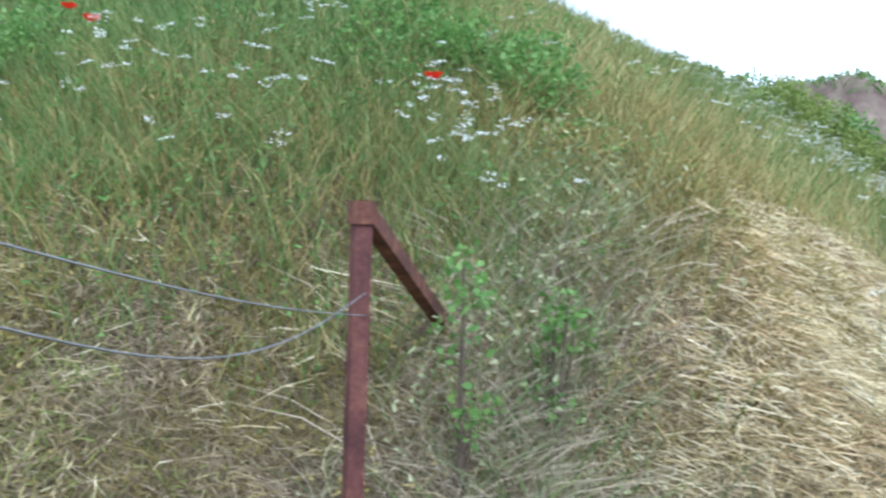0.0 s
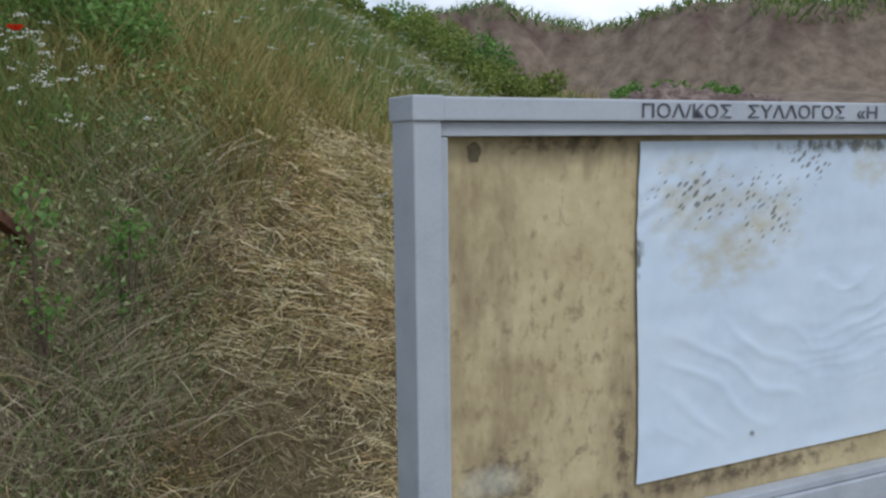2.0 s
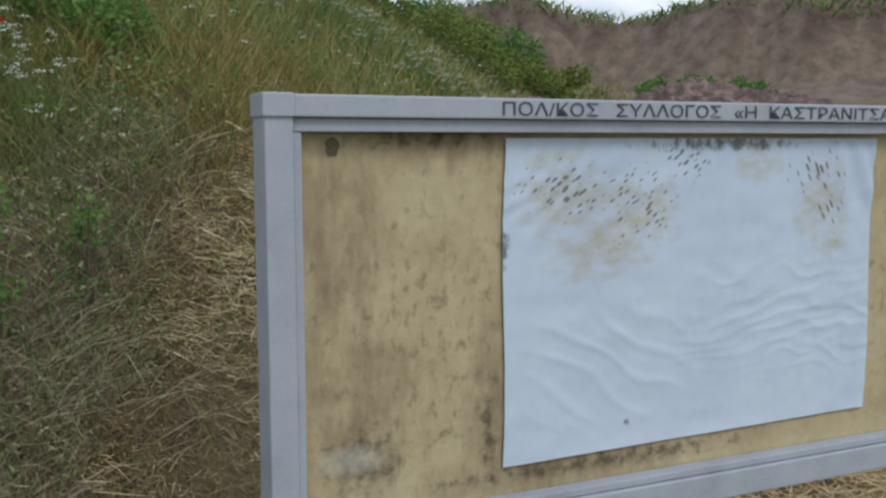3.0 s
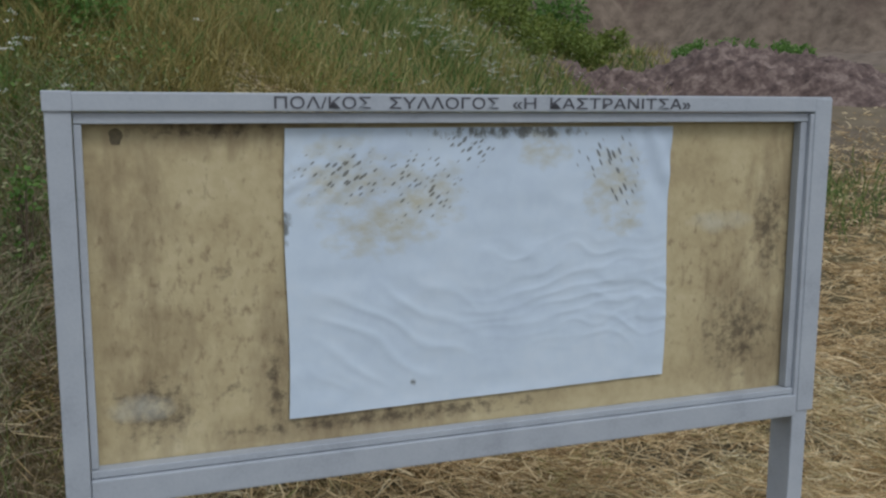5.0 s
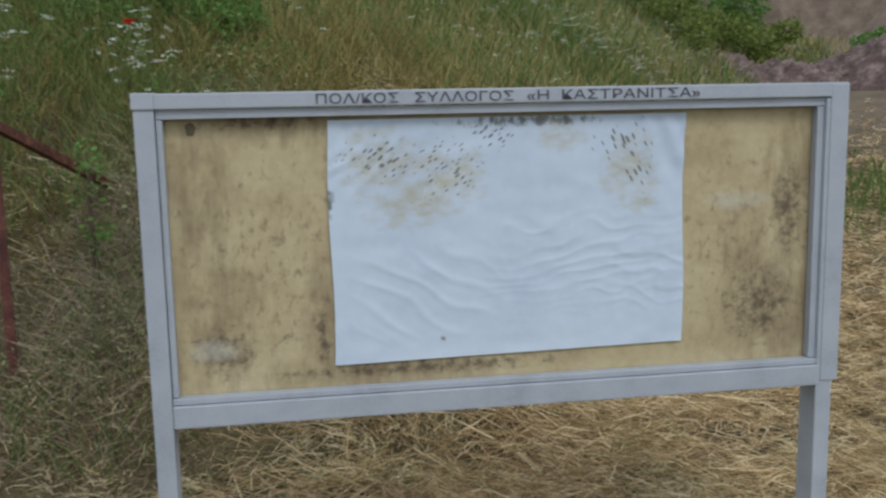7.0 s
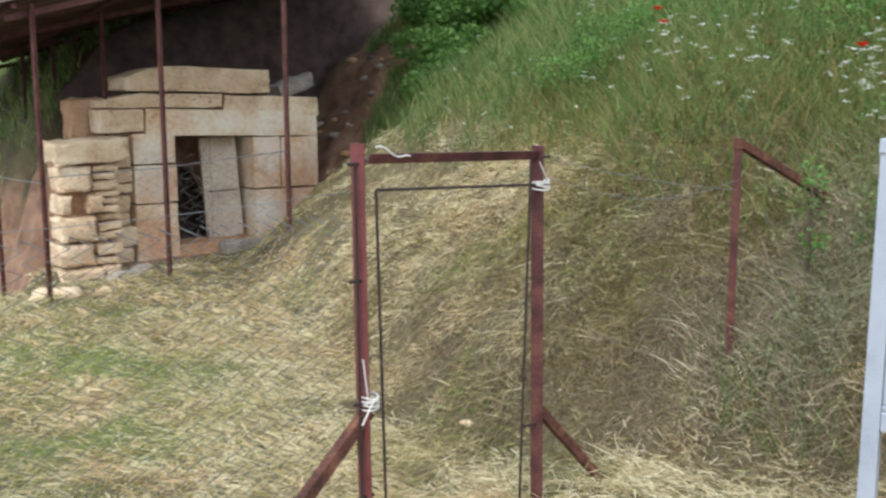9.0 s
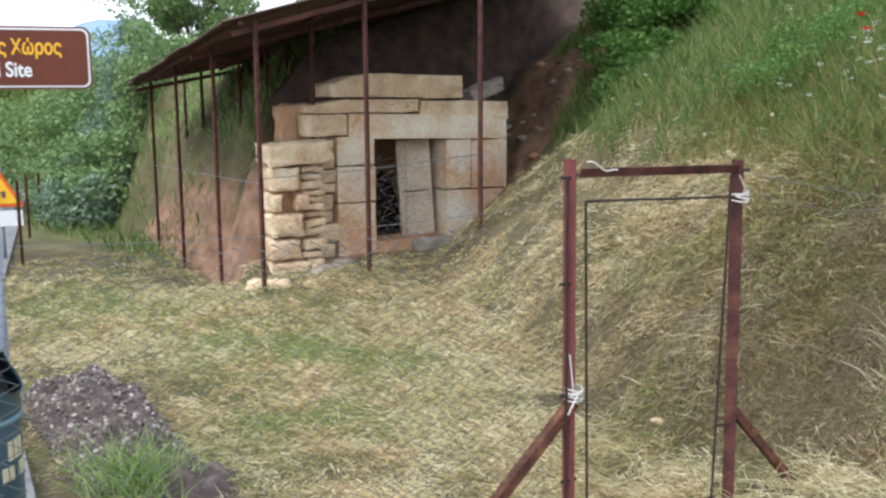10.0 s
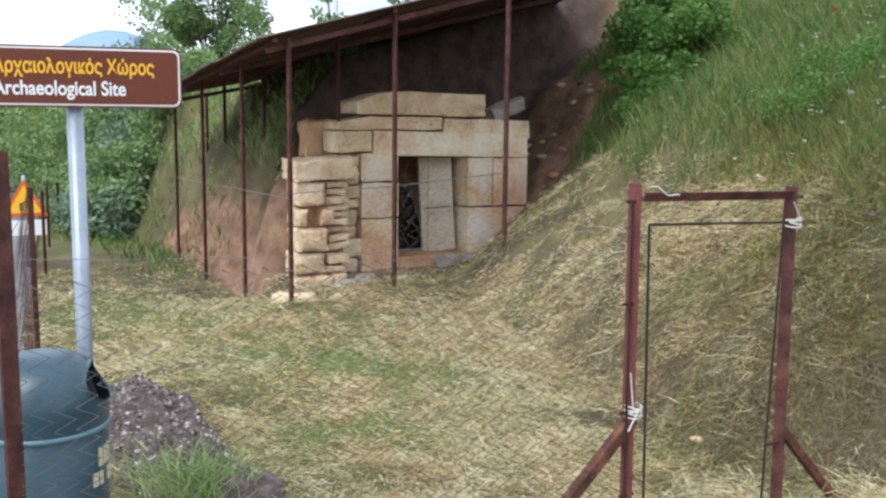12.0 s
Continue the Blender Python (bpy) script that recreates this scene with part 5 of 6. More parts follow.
straw(300000, -9, 3.0, 0.2, 5.0, M_BRUSH, "dead_stalks", "brown dead stalks matted between the straw",
      lambda x, y, d: clear(x, y) * (0.3 + 0.7 * np.exp(-((x + 0.4) / 1.3) ** 2)) * mown(x, y, d - 0.3) * smooth(-0.1, 0.5, d) * smooth(-0.1, 0.6, vnoise(x, y, 1.1, 27) + 0.4 * vnoise(x, y, 3.7, 30) + 0.25), 0.03, 0.15, 0.0036, (0.0, 0.5))
straw(170000, -2.9, 1.3, 0.7, 3.9, M_BRUSH, "brown_stalks", "short brown stubble covering the foot of the mound",
      lambda x, y, d: clear(x, y) * mown(x, y, d - 0.5) * smooth(-0.2, 0.3, d) * np.clip(0.25 + 0.75 * np.exp(-((x + 0.5) / 1.3) ** 2), 0, 1), 0.02, 0.085, 0.0040, (0.0, 0.9))
straw(60000, -2.9, 1.3, 0.7, 3.9, M_OLIVE, "green_stubble", "olive-green stubble at the foot of the mound",
      lambda x, y, d: clear(x, y) * mown(x, y, d - 0.5) * smooth(-0.2, 0.3, d) * smooth(0.0, 0.5, vnoise(x, y, 1.9, 34)), 0.02, 0.08, 0.0042, (0.2, 1.2))


def tufts(n, x0, x1, y0, y1, mat, name, label, keep, per=24, spread=0.055, lo=0.035, hi=0.105, w=0.0036, way=None):
    """Bundles of straw, each lying its own way and a little raised."""
    C, k = scatter(n, x0, x1, y0, y1, keep)
    m = len(C)
    idx = np.repeat(np.arange(m), per)
    t = len(idx)
    size = rng.uniform(0.6, 1.5, m)[idx]
    a = rng.uniform(0, 2 * math.pi, m)[idx] + rng.normal(0, 0.45, t)
    if way is not None:
        a = way + 1.7 * vnoise(C[:, 0], C[:, 1], 2.3, 47)[idx] + rng.normal(0, 0.6, t)
    P = C[idx].copy()
    P[:, 0] += rng.normal(0, spread, t) * size
    P[:, 1] += rng.normal(0, spread, t) * size
    far = np.hypot(P[:, 0] - C[idx, 0], P[:, 1] - C[idx, 1]) / (spread * size)
    P[:, 2] = ground_z(P[:, 0], P[:, 1]) + rng.uniform(0.2, 1.0, t) * 0.095 * size * np.exp(-0.6 * far ** 2)
    D = np.stack([np.cos(a), np.sin(a), rng.uniform(-0.1, 0.55, t)], 1)
    e = 0.1
    D[:, 2] += D[:, 0] * (ground_z(P[:, 0] + e, P[:, 1]) - P[:, 2] + 0.02) * 4 + D[:, 1] * (ground_z(P[:, 0], P[:, 1] + e) - P[:, 2] + 0.02) * 4
    B = np.stack([rng.normal(0, 0.8, t), rng.normal(0, 0.8, t), rng.uniform(-1.0, 0.1, t)], 1)
    kk = k[idx]
    return strips(name, P, D, B, rng.uniform(lo, hi, t) * size * kk ** -0.25, w * kk ** 0.75 * rng.uniform(0.6, 1.3, t), mat, label, "straw", 0.35)


def patchy(x, y):
    return smooth(0.05, 0.38, 0.55 * vnoise(x, y, 0.8, 41) + 0.6 * vnoise(x, y, 2.6, 42) + 0.10 + 0.06 * smooth(0.6, 1.6, x) + 0.12 * smooth(-0.8, -2.0, x)) * (1 - worn(x, y))


tufts(28000, -12, 4.8, -1.2, 6.2, M_PALE, "straw_tufts", "pale bundles of cut straw on the slope and floor",
      lambda x, y, d: clear(x, y) * mown(x, y, d) * patchy(x, y) * (1 - 0.8 * floor_green(x, y)) * np.where((y < 0.3) & (x > -0.5), 0.2, 1))
tufts(9000, -8, 3.2, -0.6, 4.6, M_TAN, "straw_tufts", "tan bundles of straw heaped on the mound's foot",
      lambda x, y, d: clear(x, y) * mown(x, y, d) * (1 - worn(x, y)) * smooth(0.1, 0.3, 0.5 * vnoise(x, y, 1.2, 45) + 0.7 * vnoise(x, y, 3.4, 46)) * np.where((y < 0.3) & (x > -0.5), 0.2, 1), 26, 0.06, 0.04, 0.12, 0.0042)
tufts(17500, 0.8, 12, 0.5, 12, M_TAN, "straw_tufts", "coarse pale straw strewn over the field", lambda x, y, d: (d < 0.3) * smooth(0.8, 1.6, x + 0.3 * vnoise(x, y, 1.7, 55)) * smooth(0.5, 0.9, y) * smooth(14, 9, x * 0.53 + y * 0.848) * smooth(-0.1, 0.25, vnoise(x, y, 1.6, 43) + 0.6 * vnoise(x, y, 4.0, 44) + 0.1), 15, 0.08, 0.09, 0.26, 0.0056)


tufts(1800, -2.6, 3.2, 0.9, 4.8, M_PALE, "straw_swathes", "long pale stalks combed down the mound's slope",
      lambda x, y, d: clear(x, y) * mown(x, y, d) * smooth(0.2, 0.6, d) * smooth(-0.05, 0.3, 0.6 * vnoise(x, y, 1.3, 48) + 0.6 * vnoise(x, y, 3.3, 49) + 0.2 * smooth(0.4, 1.4, x)), 20, 0.06, 0.07, 0.19, 0.0034, -0.85)


def standing(n, x0, x1, y0, y1, mat, name, label, keep, lo, hi, w, lean=0.35):
    P, k = scatter(n, x0, x1, y0, y1, keep)
    m = len(P)
    a = rng.uniform(0, 2 * math.pi, m)
    D = np.stack([np.cos(a) * rng.uniform(0, lean, m), np.sin(a) * rng.uniform(0, lean, m) - 0.08, np.ones(m)], 1)
    B = np.stack([np.cos(a), np.sin(a), -0.6 * np.ones(m)], 1)
    P[:, 2] -= 0.02
    return strips(name, P, D, B, rng.uniform(lo, hi, m), w * k * rng.uniform(0.7, 1.4, m), mat, label, "grass", 0.3)


def tall(x, y, d):
    return clear(x, y) * (1 - mown(x, y, d)) * (d > 0.3)


def lush(x, y):
    return smooth(-0.35, 0.35, vnoise(x, y, 0.55, 31) + 0.4 * vnoise(x, y, 1.7, 32) + 0.75 * smooth(1.2, -0.6, x) - 0.8 * np.exp(-((x - 1.5) / 1.1) ** 2 - ((y - 5.2) / 2.2) ** 2))


standing(260000, -11, 5.0, 2.6, 13, M_GREEN, "tall_grass", "tall green grass on the mound", lambda x, y, d: tall(x, y, d) * (0.15 + 0.85 * lush(x, y)), 0.18, 0.5, 0.0050)
standing(140000, -11, 6.0, 2.4, 12, M_DRY, "dry_grass", "dry yellow grass standing on the mound", lambda x, y, d: tall(x, y, d) * (0.9 - 0.6 * lush(x, y)), 0.15, 0.45, 0.0042)
standing(90000, -0.6, 14, 6, 24, M_GREEN, "ridge_grass", "yellow-green grass along the mound's ridge", lambda x, y, d: (d > 0.9) * 0.8 * smooth(6, 8, y), 0.2, 0.5, 0.006)
standing(60000, 0, 12, 5, 22, M_DRY, "ridge_grass", "dry grass along the mound's ridge", lambda x, y, d: (d > 0.5) * 0.9, 0.2, 0.5, 0.005)
standing(240000, -26, -8, 3.8, 16, M_FARGRASS, "far_grass", "pale green grass on the mound's far flank", lambda x, y, d: (d > 0.15) * clear(x, y), 0.12, 0.32, 0.006)
standing(80000, -1.0, 1.1, 1.75, 3.9, M_WEED, "dead_weeds", "grey-brown dead weeds round the fence post", lambda x, y, d: 0.34 * np.exp(-((x - 0.10 - 0.3 * (y - 2.1)) / 0.30) ** 2) * smooth(1.7, 2.2, y) * smooth(3.8, 3.2, y), 0.08, 0.45, 0.0032, 1.6)
standing(11000, -1.0, 1.2, 1.75, 3.9, M_SAGE, "weeds", "grey-green weeds thick round the fence post", lambda x, y, d: 0.5 * np.exp(-((x - 0.14 - 0.3 * (y - 2.1)) / 0.28) ** 2) * smooth(1.75, 2.2, y), 0.12, 0.5, 0.0045, 0.9)
standing(210000, -3.4, 3.4, 0.8, 5.2, M_STUBBLE, "green_tufts", "yellow-green regrowth between the cut straw", lambda x, y, d: clear(x, y) * smooth(0.15, 0.5, d) * smooth(2.9, 2.2, d) * smooth(0.05, 0.4, 0.6 * vnoise(x, y, 1.5, 51) + 0.6 * vnoise(x, y, 4.1, 52)), 0.04, 0.17, 0.0040, 1.2)
standing(60000, -3.4, 3.2, 2.6, 6.0, M_STUBBLE, "yellow_grass", "yellowing grass where the mown slope ends", lambda x, y, d: tall(x, y, d) * smooth(3.4, 2.2, d), 0.12, 0.34, 0.0042, 0.6)
standing(2500, -0.6, 1.1, 1.8, 3.4, M_GREEN, "weeds", "green weeds round the fence post", lambda x, y, d: 0.6 * np.exp(-((x - 0.15 - 0.3 * (y - 2.1)) / 0.36) ** 2), 0.1, 0.5, 0.006, 0.5)
standing(26000, 5.2, 10.5, 6.0, 11, M_GREEN, "grass_tuft", "green grass patch on the straw field", lambda x, y, d: np.exp(-((x - 7.6) / 1.3) ** 2 - ((y - 8.5) / 1.1) ** 2) * (d < 0.5), 0.2, 0.45, 0.006)
standing(12000, -2.6, -1.2, -2.7, -1.4, M_FARGRASS, "grass_tuft", "long grass growing round the litter bin", lambda x, y, d: 0.5 * np.exp(-((x + 1.75) / 0.33) ** 2 - ((y + 2.3) / 0.33) ** 2) * (np.hypot(x + 1.78, y + 2.27) > 0.21), 0.1, 0.34, 0.005, 0.5)
standing(12000, -4.2, -2.3, -1.9, -0.6, M_FARGRASS, "grass_tuft", "green weeds growing on the spoil heap", lambda x, y, d: 0.9 * np.exp(-((x + 2.88) / 0.24) ** 2 - ((y + 1.12) / 0.17) ** 2), 0.15, 0.46, 0.008, 0.7)
standing(26000, -26, -9, 0.8, 4.4, M_GREEN, "fence_side_grass", "green grass at the foot of the far bank", lambda x, y, d: smooth(2.2, 3.0, y + 0.18 * (x + 12) + 0.4 * vnoise(x, y, 0.7, 33)) * smooth(-10.5, -12.5, x), 0.15, 0.4, 0.006)
standing(500000, 4, 34, 12, 36, M_GREEN, "bank_grass", "grass on top of the eroded bank", lambda x, y, d: (scarp_e(x, y) > 1.45) * (scarp_e(x, y) < 3.2) * 1.0, 0.2, 0.5, 0.0075, 0.9)


def leafage(n, x0, x1, y0, y1, mat, name, label, keep, top):
    """Small leaves of herbs at all heights among the grass."""
    P, k = scatter(n, x0, x1, y0, y1, keep)
    m = len(P)
    P[:, 2] += rng.uniform(0.02, 1.0, m) * top * (0.6 + 0.4 * vnoise(P[:, 0], P[:, 1], 2.9, 61))
    D = np.stack([rng.normal(0, 1, m), rng.normal(0, 1, m), rng.normal(0.3, 0.6, m)], 1)
    return strips(name, P, D, rng.normal(0, 0.4, (m, 3)), rng.uniform(0.012, 0.036, m) * k ** 0.5, rng.uniform(0.006, 0.015, m) * k ** 0.6, mat, label, "herbs", 0.3)


leafage(90000, -5.0, 3.4, 2.4, 7.5, M_LEAF, "herb_leaves", "small green leaves of herbs in the standing grass", lambda x, y, d: tall(x, y, d) * smooth(0.0, 0.5, vnoise(x, y, 0.9, 62) + 0.6 * vnoise(x, y, 2.6, 63) + 0.35 * smooth(0.8, -0.6, x)), 0.34)
leafage(60000, -4.0, 3.2, 1.6, 5.5, M_STUBBLE, "yellowing_leaves", "small yellowing leaves of herbs on the slope", lambda x, y, d: clear(x, y) * smooth(0.3, 0.8, d) * smooth(3.6, 2.6, d) * smooth(0.05, 0.5, vnoise(x, y, 1.3, 64) + 0.6 * vnoise(x, y, 3.6, 65)), 0.20)
leafage(9000, -0.6, 1.2, 1.8, 3.8, M_SAGE, "weed_leaves", "grey-green leaves of the weeds round the fence post", lambda x, y, d: np.exp(-((x - 0.16 - 0.3 * (y - 2.1)) / 0.3) ** 2) * smooth(1.8, 2.2, y), 0.5)


# ---- flowers ----
def umbels(name, centres, label):
    """White umbels on thin stems: flat clusters of small florets."""
    V, F, SV = [], [], []
    for x, y, h, R in centres:
        g = gz(x, y)
        tilt = rng.normal(0, 0.2, 2)
        SV.append([(x, y, g), (x + 0.02, y, g + h * 0.6), (x + 0.03 * rng.normal(), y, g + h)])
        for _ in range(int(rng.integers(9, 16))):
            a, rr = rng.uniform(0, 6.28), R * math.sqrt(rng.random())
            cx, cy = x + rr * math.cos(a), y + rr * math.sin(a)
            cz = g + h + tilt[0] * rr * math.cos(a) + tilt[1] * rr * math.sin(a) + rng.uniform(-0.006, 0.006)
            s = rng.uniform(0.003, 0.0065)
            o = len(V)
            V.append((cx, cy, cz + s * 0.6))
            for k in range(5):
                t = k * 1.2566 + a
                V.append((cx + s * math.cos(t), cy + s * math.sin(t), cz + rng.uniform(-0.4, 0.3) * s))
            F += [(o, o + 1 + k, o + 1 + (k + 1) % 5) for k in range(5)]
    me = bpy.data.meshes.new(name)
    me.from_pydata(V, [], F)
    me.materials.append(M_UMBEL)
    tagged(new(name, me), label, "wildflowers", kind="stuff")
    tagged(wires("flower_stems", SV, 0.0018, M_STEM), "thin green stems of the white wildflowers", "stems", kind="stuff")


CL = [(-1.3, 3.9, 20, 0.2), (-0.79, 3.21, 4, 0.08), (-0.62, 3.56, 14, 0.15), (-0.65, 4.16, 8, 0.15), (0.13, 3.6, 14, 0.12), (0.18, 3.44, 14, 0.13), (-0.03, 3.95, 7, 0.12),
      (0.37, 4.35, 4, 0.2), (0.1, 3.5, 8, 0.15), (-1.9, 4.5, 16, 0.5), (-3.0, 5.3, 14, 0.7), (3.2, 9.6, 30, 0.5), (3.5, 9.3, 34, 0.5), (3.7, 9.0, 34, 0.5), (2.6, 9.3, 22, 0.6), (4.2, 9.2, 40, 0.4),
      (4.8, 9.8, 26, 0.3), (2.0, 6.6, 16, 0.5), (2.8, 7.1, 26, 0.5), (3.2, 8.2, 30, 0.5), (1.2, 6.5, 14, 0.8), (5.3, 11.5, 40, 0.7), (6.4, 14, 50, 0.9), (-1.0, 5.6, 16, 1.4), (0.6, 5.2, 18, 0.9), (-4.5, 7.5, 16, 1.2)]
cs = []
for x, y, n, s in CL:
    for _ in range(n):
        px_, py_ = rng.normal(x, s), rng.normal(y, s)
        far = max(1.0, math.hypot(px_ - 1, py_ + 1.5) / 7)
        cs.append((px_, py_, rng.uniform(0.32, 0.55), rng.uniform(0.02, 0.042) * min(far, 1.5)))
umbels("white_wildflowers", cs, "white umbels of wild flowers standing in the grass")


def poppy(x, y, h, turn):
    P = thing("poppy", "single red poppy standing in the grass", "poppy", "poppies", m=pose(x, y, gz(x, y), 0, 0, turn))
    part("stem", barred((0, 0, -0.03), (0, 0, h), 0.004, sides=6), M_STEM, P)
    for k in range(4):
        bm = bmesh.new()
        n = 6
        grid = [[bm.verts.new(((0.004 + 0.036 * v) * math.cos(u * 0.95), (0.004 + 0.036 * v) * math.sin(u * 0.95), h + 0.022 * v ** 1.5 + 0.004 * math.sin(u * 6 + k))) for u in np.linspace(-0.9, 0.9, n)] for v in np.linspace(0, 1, 5)]
        for a, b in zip(grid, grid[1:]):
            for i in range(n - 1):
                bm.faces.new((a[i], a[i + 1], b[i + 1], b[i]))
        bmesh.ops.rotate(bm, verts=bm.verts, cent=(0, 0, 0), matrix=Matrix.Rotation(k * math.pi / 2, 3, "Z"))
        part("petal", bm, M_POPPY, P, smooth=True)
    bm = bmesh.new()
    bmesh.ops.create_icosphere(bm, subdivisions=1, radius=0.008, matrix=Matrix.Translation((0, 0, h + 0.008)))
    part("seed_head", bm, M_MOULD, P)


for x, y, h, a in ((-1.47, 4.05, 0.46, 10), (0.02, 3.78, 0.45, 50), (-3.3, 6.7, 0.5, 70), (-3.9, 7.6, 0.5, 20), (-1.75, 4.55, 0.48, 130)):
    poppy(x, y, h, a)


# ---- shrubs and trees ----
def leaf_cloud(name, blobs, n, size, mat, parent=None, label=""):
    """Small folded leaves filling uneven clumps; blobs are (x, y, z, radius)."""
    blobs = np.array(blobs, float)
    wgt = blobs[:, 3] ** 2
    pick = rng.choice(len(blobs), n, p=wgt / wgt.sum())
    d = rng.normal(size=(n, 3))
    d /= np.linalg.norm(d, axis=1)[:, None]
    rad = blobs[pick, 3] * rng.uniform(0.35, 1.08, n) ** 0.6
    P = blobs[pick, :3] + d * rad[:, None] * np.array([1, 1, 0.85])
    ax = rng.normal(size=(n, 3)) + d * 0.6
    ax /= np.linalg.norm(ax, axis=1)[:, None]
    sd = np.cross(ax, rng.normal(size=(n, 3)))
    sd /= np.linalg.norm(sd, axis=1)[:, None]
    L = (size * rng.uniform(0.6, 1.4, n))[:, None]
    V = np.stack([P, P + ax * L * 0.5 + sd * L * 0.3, P + ax * L, P + ax * L * 0.5 - sd * L * 0.3], 1).reshape(-1, 3)
    o = np.arange(n)[:, None] * 4
    F = np.concatenate([o + [[0, 1, 2]], o + [[0, 2, 3]]], 1).reshape(-1)
    me = bpy.data.meshes.new(name)
    me.vertices.add(len(V))
    me.vertices.foreach_set("co", V.astype(np.float32).ravel())
    me.loops.add(len(F))
    me.loops.foreach_set("vertex_index", F.astype(np.int32))
    me.polygons.add(len(F) // 3)
    me.polygons.foreach_set("loop_start", np.arange(0, len(F), 3, dtype=np.int32))
    me.update(calc_edges=True)
    me.materials.append(mat)
    ob = new(name, me)
    if parent:
        ob.parent = parent
    if label:
        ob["label"] = label
    return ob


def shrub(x, y, w, h, n, size, mat, label, seed=0, clumps=12):
    r = random.Random(seed)
    S = thing("shrub", label, "shrub", m=pose(x, y, gz(x, y)))
    blobs = []
    for i in range(clumps):
        a, rr = r.uniform(0, 6.28), w * math.sqrt(r.random())
        bx, by = rr * math.cos(a), rr * math.sin(a)
        g = gz(x + bx, y + by) - gz(x, y)
        blobs.append((bx, by, g + h * r.uniform(0.25, 0.9), r.uniform(0.22, 0.42) * min(w, h) + 0.05))
    leaf_cloud("foliage", blobs, n, size, mat, S)
    for i in range(5):
        b = blobs[i]
        part("stem", barred((b[0] * 0.2, b[1] * 0.2, -0.1), (b[0], b[1], b[2]), 0.02, 0.008, sides=6), M_BARK, S)


shrub(-7.05, 8.6, 0.7, 0.9, 8000, 0.075, M_LEAF, "dense green shrub on the mound beside the earth cut", 1, 20)
shrub(-7.2, 9.7, 0.9, 1.0, 9000, 0.075, M_LEAF, "dense green shrub on the mound beside the earth cut", 2, 20)
shrub(-6.5, 8.0, 0.45, 0.5, 3600, 0.05, M_LEAF, "dense green shrub on the mound beside the earth cut", 3, 12)
shrub(0.35, 4.5, 0.36, 0.26, 2600, 0.035, M_LEAF, "low dark green leafy weeds on the mound", 4, 16)
shrub(-0.1, 4.7, 0.35, 0.3, 2200, 0.03, M_LEAF, "low dark green leafy weeds on the mound", 5, 12)
shrub(-2.6, 5.2, 0.5, 0.4, 3000, 0.035, M_LEAF, "low dark green leafy weeds on the mound", 6, 12)
shrub(7.9, 19.5, 1.0, 1.2, 3500, 0.09, M_YLEAF, "yellow-green bush below the eroded bank", 7, 14)
shrub(6.4, 15.2, 0.8, 0.9, 3000, 0.08, M_YLEAF, "yellow-green bush below the eroded bank", 8, 12)
shrub(8.8, 17.5, 1.3, 0.9, 4000, 0.09, M_YLEAF, "yellow-green bush below the eroded bank", 9, 14)
shrub(5.4, 17.0, 1.0, 0.5, 2600, 0.09, M_YLEAF, "yellow-green bush on the mound's ridge", 10, 14)
shrub(9.6, 24.5, 1.6, 1.6, 4500, 0.12, M_LEAF, "dark green bush at the end of the eroded bank", 11, 14)
shrub(12.0, 16.5, 1.5, 0.6, 3500, 0.08, M_LEAF, "low green growth at the foot of the bank", 12, 14)
shrub(0.12, 2.5, 0.05, 0.9, 200, 0.03, M_LEAF, "tall green weed beside the fence post", 13, 8)
shrub(0.42, 2.75, 0.08, 0.6, 240, 0.03, M_LEAF, "tall green weed beside the fence post", 14, 7)
for i, (x, y, w, h) in enumerate(((-21.5, 4.2, 2.0, 2.6), (-18.2, 5.0, 1.4, 1.3), (-24, 2.6, 2.0, 2.4), (-22, 0.6, 1.6, 1.6))):
    shrub(x, y, w, h, 5200, 0.09, M_TREE, "dense green hedge bush beyond the site", 20 + i, 16)

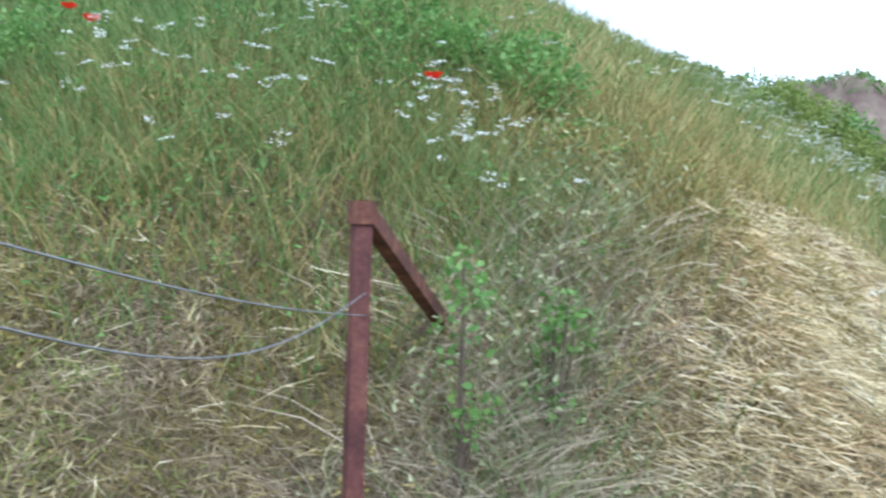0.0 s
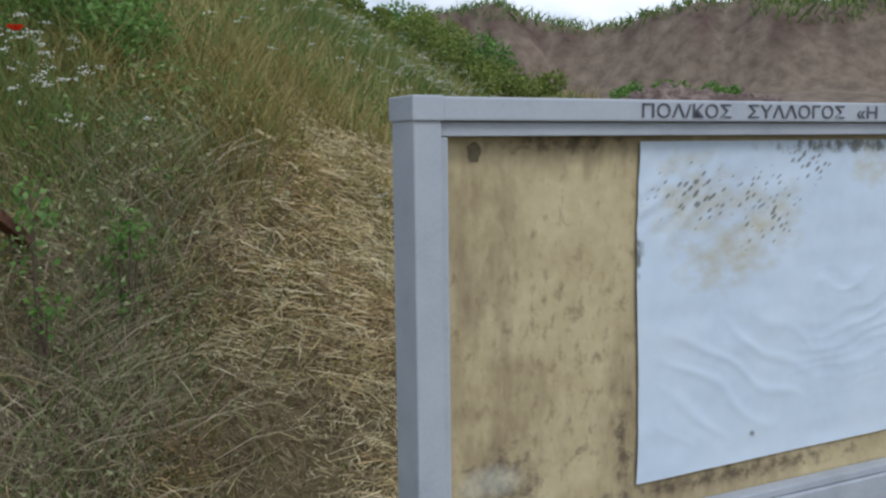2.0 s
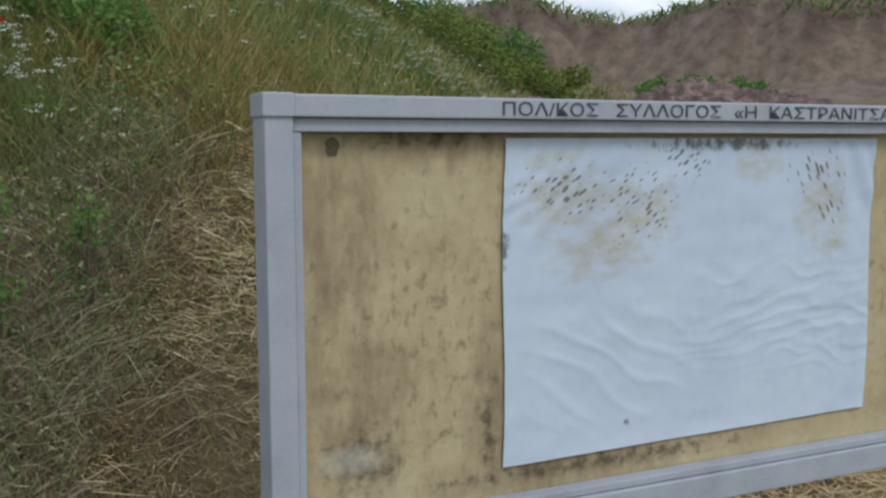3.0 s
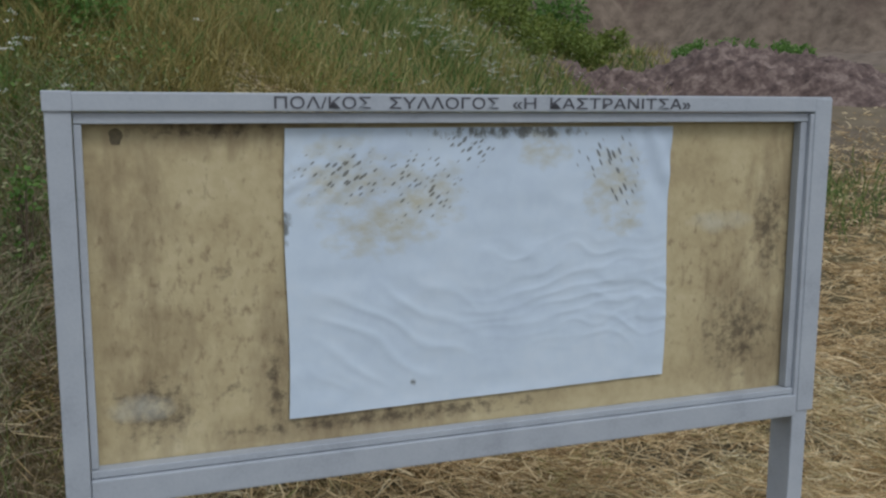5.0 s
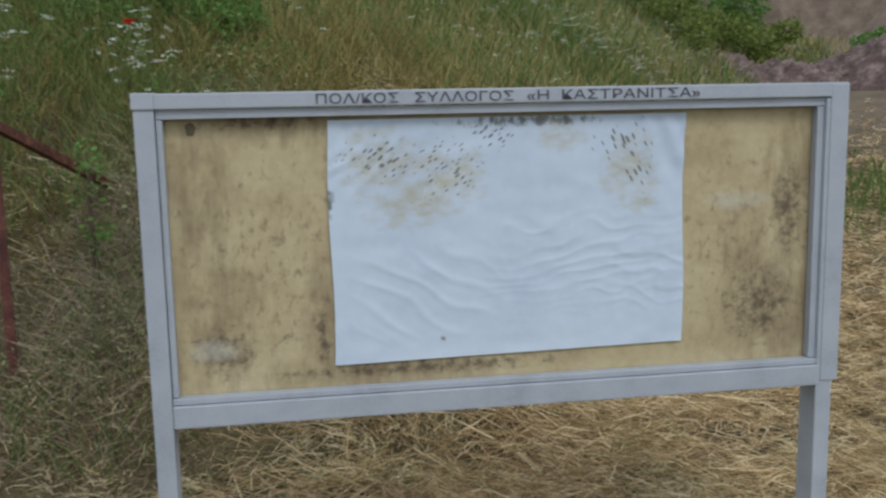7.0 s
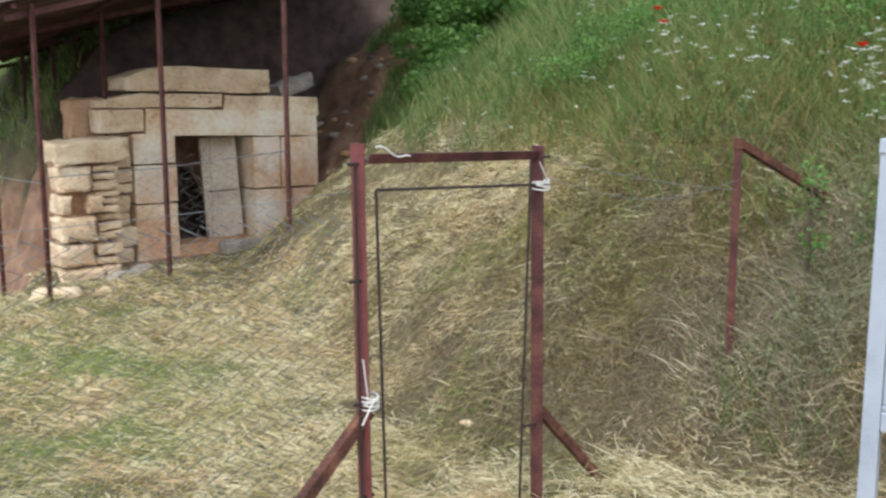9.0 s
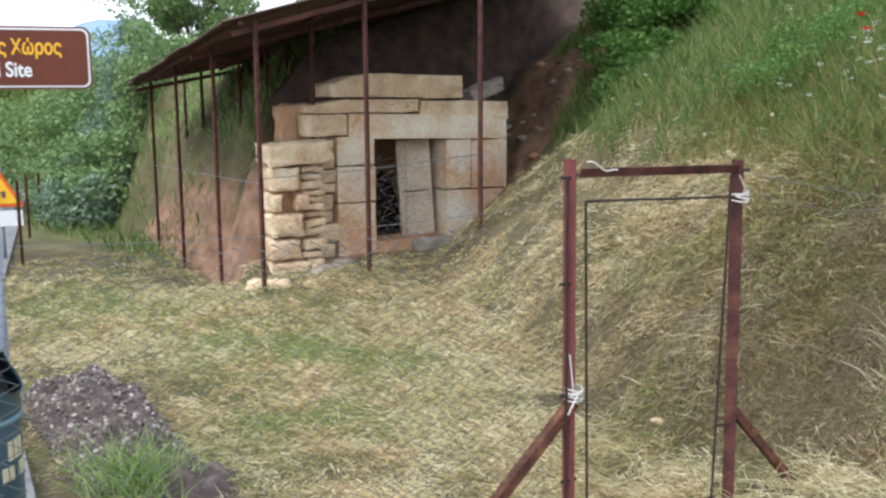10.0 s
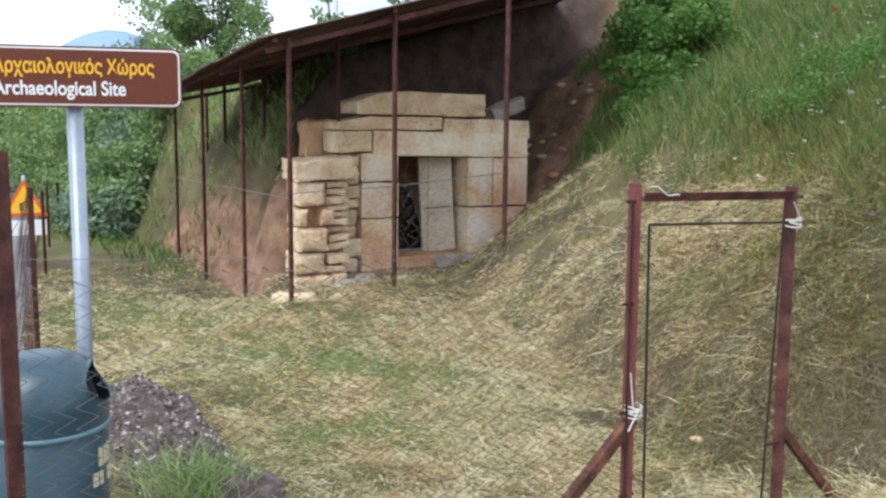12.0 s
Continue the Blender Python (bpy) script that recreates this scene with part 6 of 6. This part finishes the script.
for i, (x, y, w, top, mat, label) in enumerate((
        (-20.7, 5.5, 1.5, 2.9, M_TREE, "tall rounded green bush behind the shelter"), (-22.2, 7.3, 1.5, 3.0, M_TREE, "tall rounded green bush behind the shelter"),
        (-18.4, 5.2, 0.9, 1.4, M_BLUELEAF, "grey-green bush beside the shelter"), (-19.8, 5.9, 0.8, 1.8, M_BLUELEAF, "grey-green bush beside the shelter"),
        (-20.0, 7.0, 1.1, 2.9, M_TREE, "green bush on the bank behind the shelter"), (-17.2, 4.3, 0.8, 0.3, M_BLUELEAF, "low grey-green growth at the foot of the bank"),
        (-17.2, 4.9, 0.8, 1.3, M_TREE, "low grey-green growth at the foot of the bank"), (-27.0, 6.0, 1.5, 2.3, M_YLEAF, "light yellow-green bush by the road"))):
    shrub(x, y, w, max(0.6, top - gz(x, y)), 6500, 0.10, mat, label, 60 + i, 24)


def tree(x, y, h, w, n, mat, label, seed, size=0.22, airy=1.0, clumps=16):
    r = random.Random(seed)
    T_ = thing("tree", label, "tree", "trees beyond the site", m=pose(x, y, gz(x, y)))
    bm = bmesh.new()
    bar(bm, (0, 0, -0.3), (0.1, 0, h * 0.45), 0.07 * h ** 0.6, 0.05 * h ** 0.6, sides=8)
    blobs = []
    for i in range(clumps):
        a, k = r.uniform(0, 6.28), r.uniform(0.25, 1)
        rr = w * (1 - 0.6 * abs(k - 0.5)) * r.uniform(0.2, 0.95)
        p = (rr * math.cos(a), rr * math.sin(a), h * (0.28 + 0.68 * k))
        blobs.append((*p, w * r.uniform(0.22, 0.42) * airy))
        bar(bm, (0.05, 0, h * (0.2 + 0.25 * k)), p, 0.03 * h ** 0.5, 0.01, sides=6)
    part("trunk", bm, M_BARK, T_)
    leaf_cloud("crown", blobs, n, size, mat, T_)


tree(-30.8, 14.2, 8.0, 2.7, 26000, M_TREE, "airy green tree rising behind the shelter", 1, 0.12, 0.62, 46)
tree(-28.5, 18.3, 8.2, 1.3, 2200, M_TREE, "thin young tree behind the shelter", 2, 0.15, 0.7)
tree(-25, 19.6, 8.4, 1.4, 2200, M_TREE, "thin young tree behind the shelter", 3, 0.15, 0.7)
for i, (x, y, h, w) in enumerate(((-30, 6.5, 3.4, 2.2), (-34, 8.5, 3.8, 2.4), (-38, 6.0, 3.2, 2.4), (-44, 7.5, 3.2, 2.6), (-52, 12, 3.6, 3.0), (-58, 8, 3.2, 3.0), (-40, 11, 4.0, 2.6), (-37, 12.4, 3.6, 2.2), (-41, 14.2, 4.0, 2.4), (-46, 14.0, 4.2, 2.6), (-34, 10.5, 3.0, 2.0), (-50, 17, 4.6, 3.0))):
    tree(x, y, h, w, 5000, M_TREE if i % 3 else M_YLEAF, "leafy green tree beyond the road", 10 + i, 0.2)
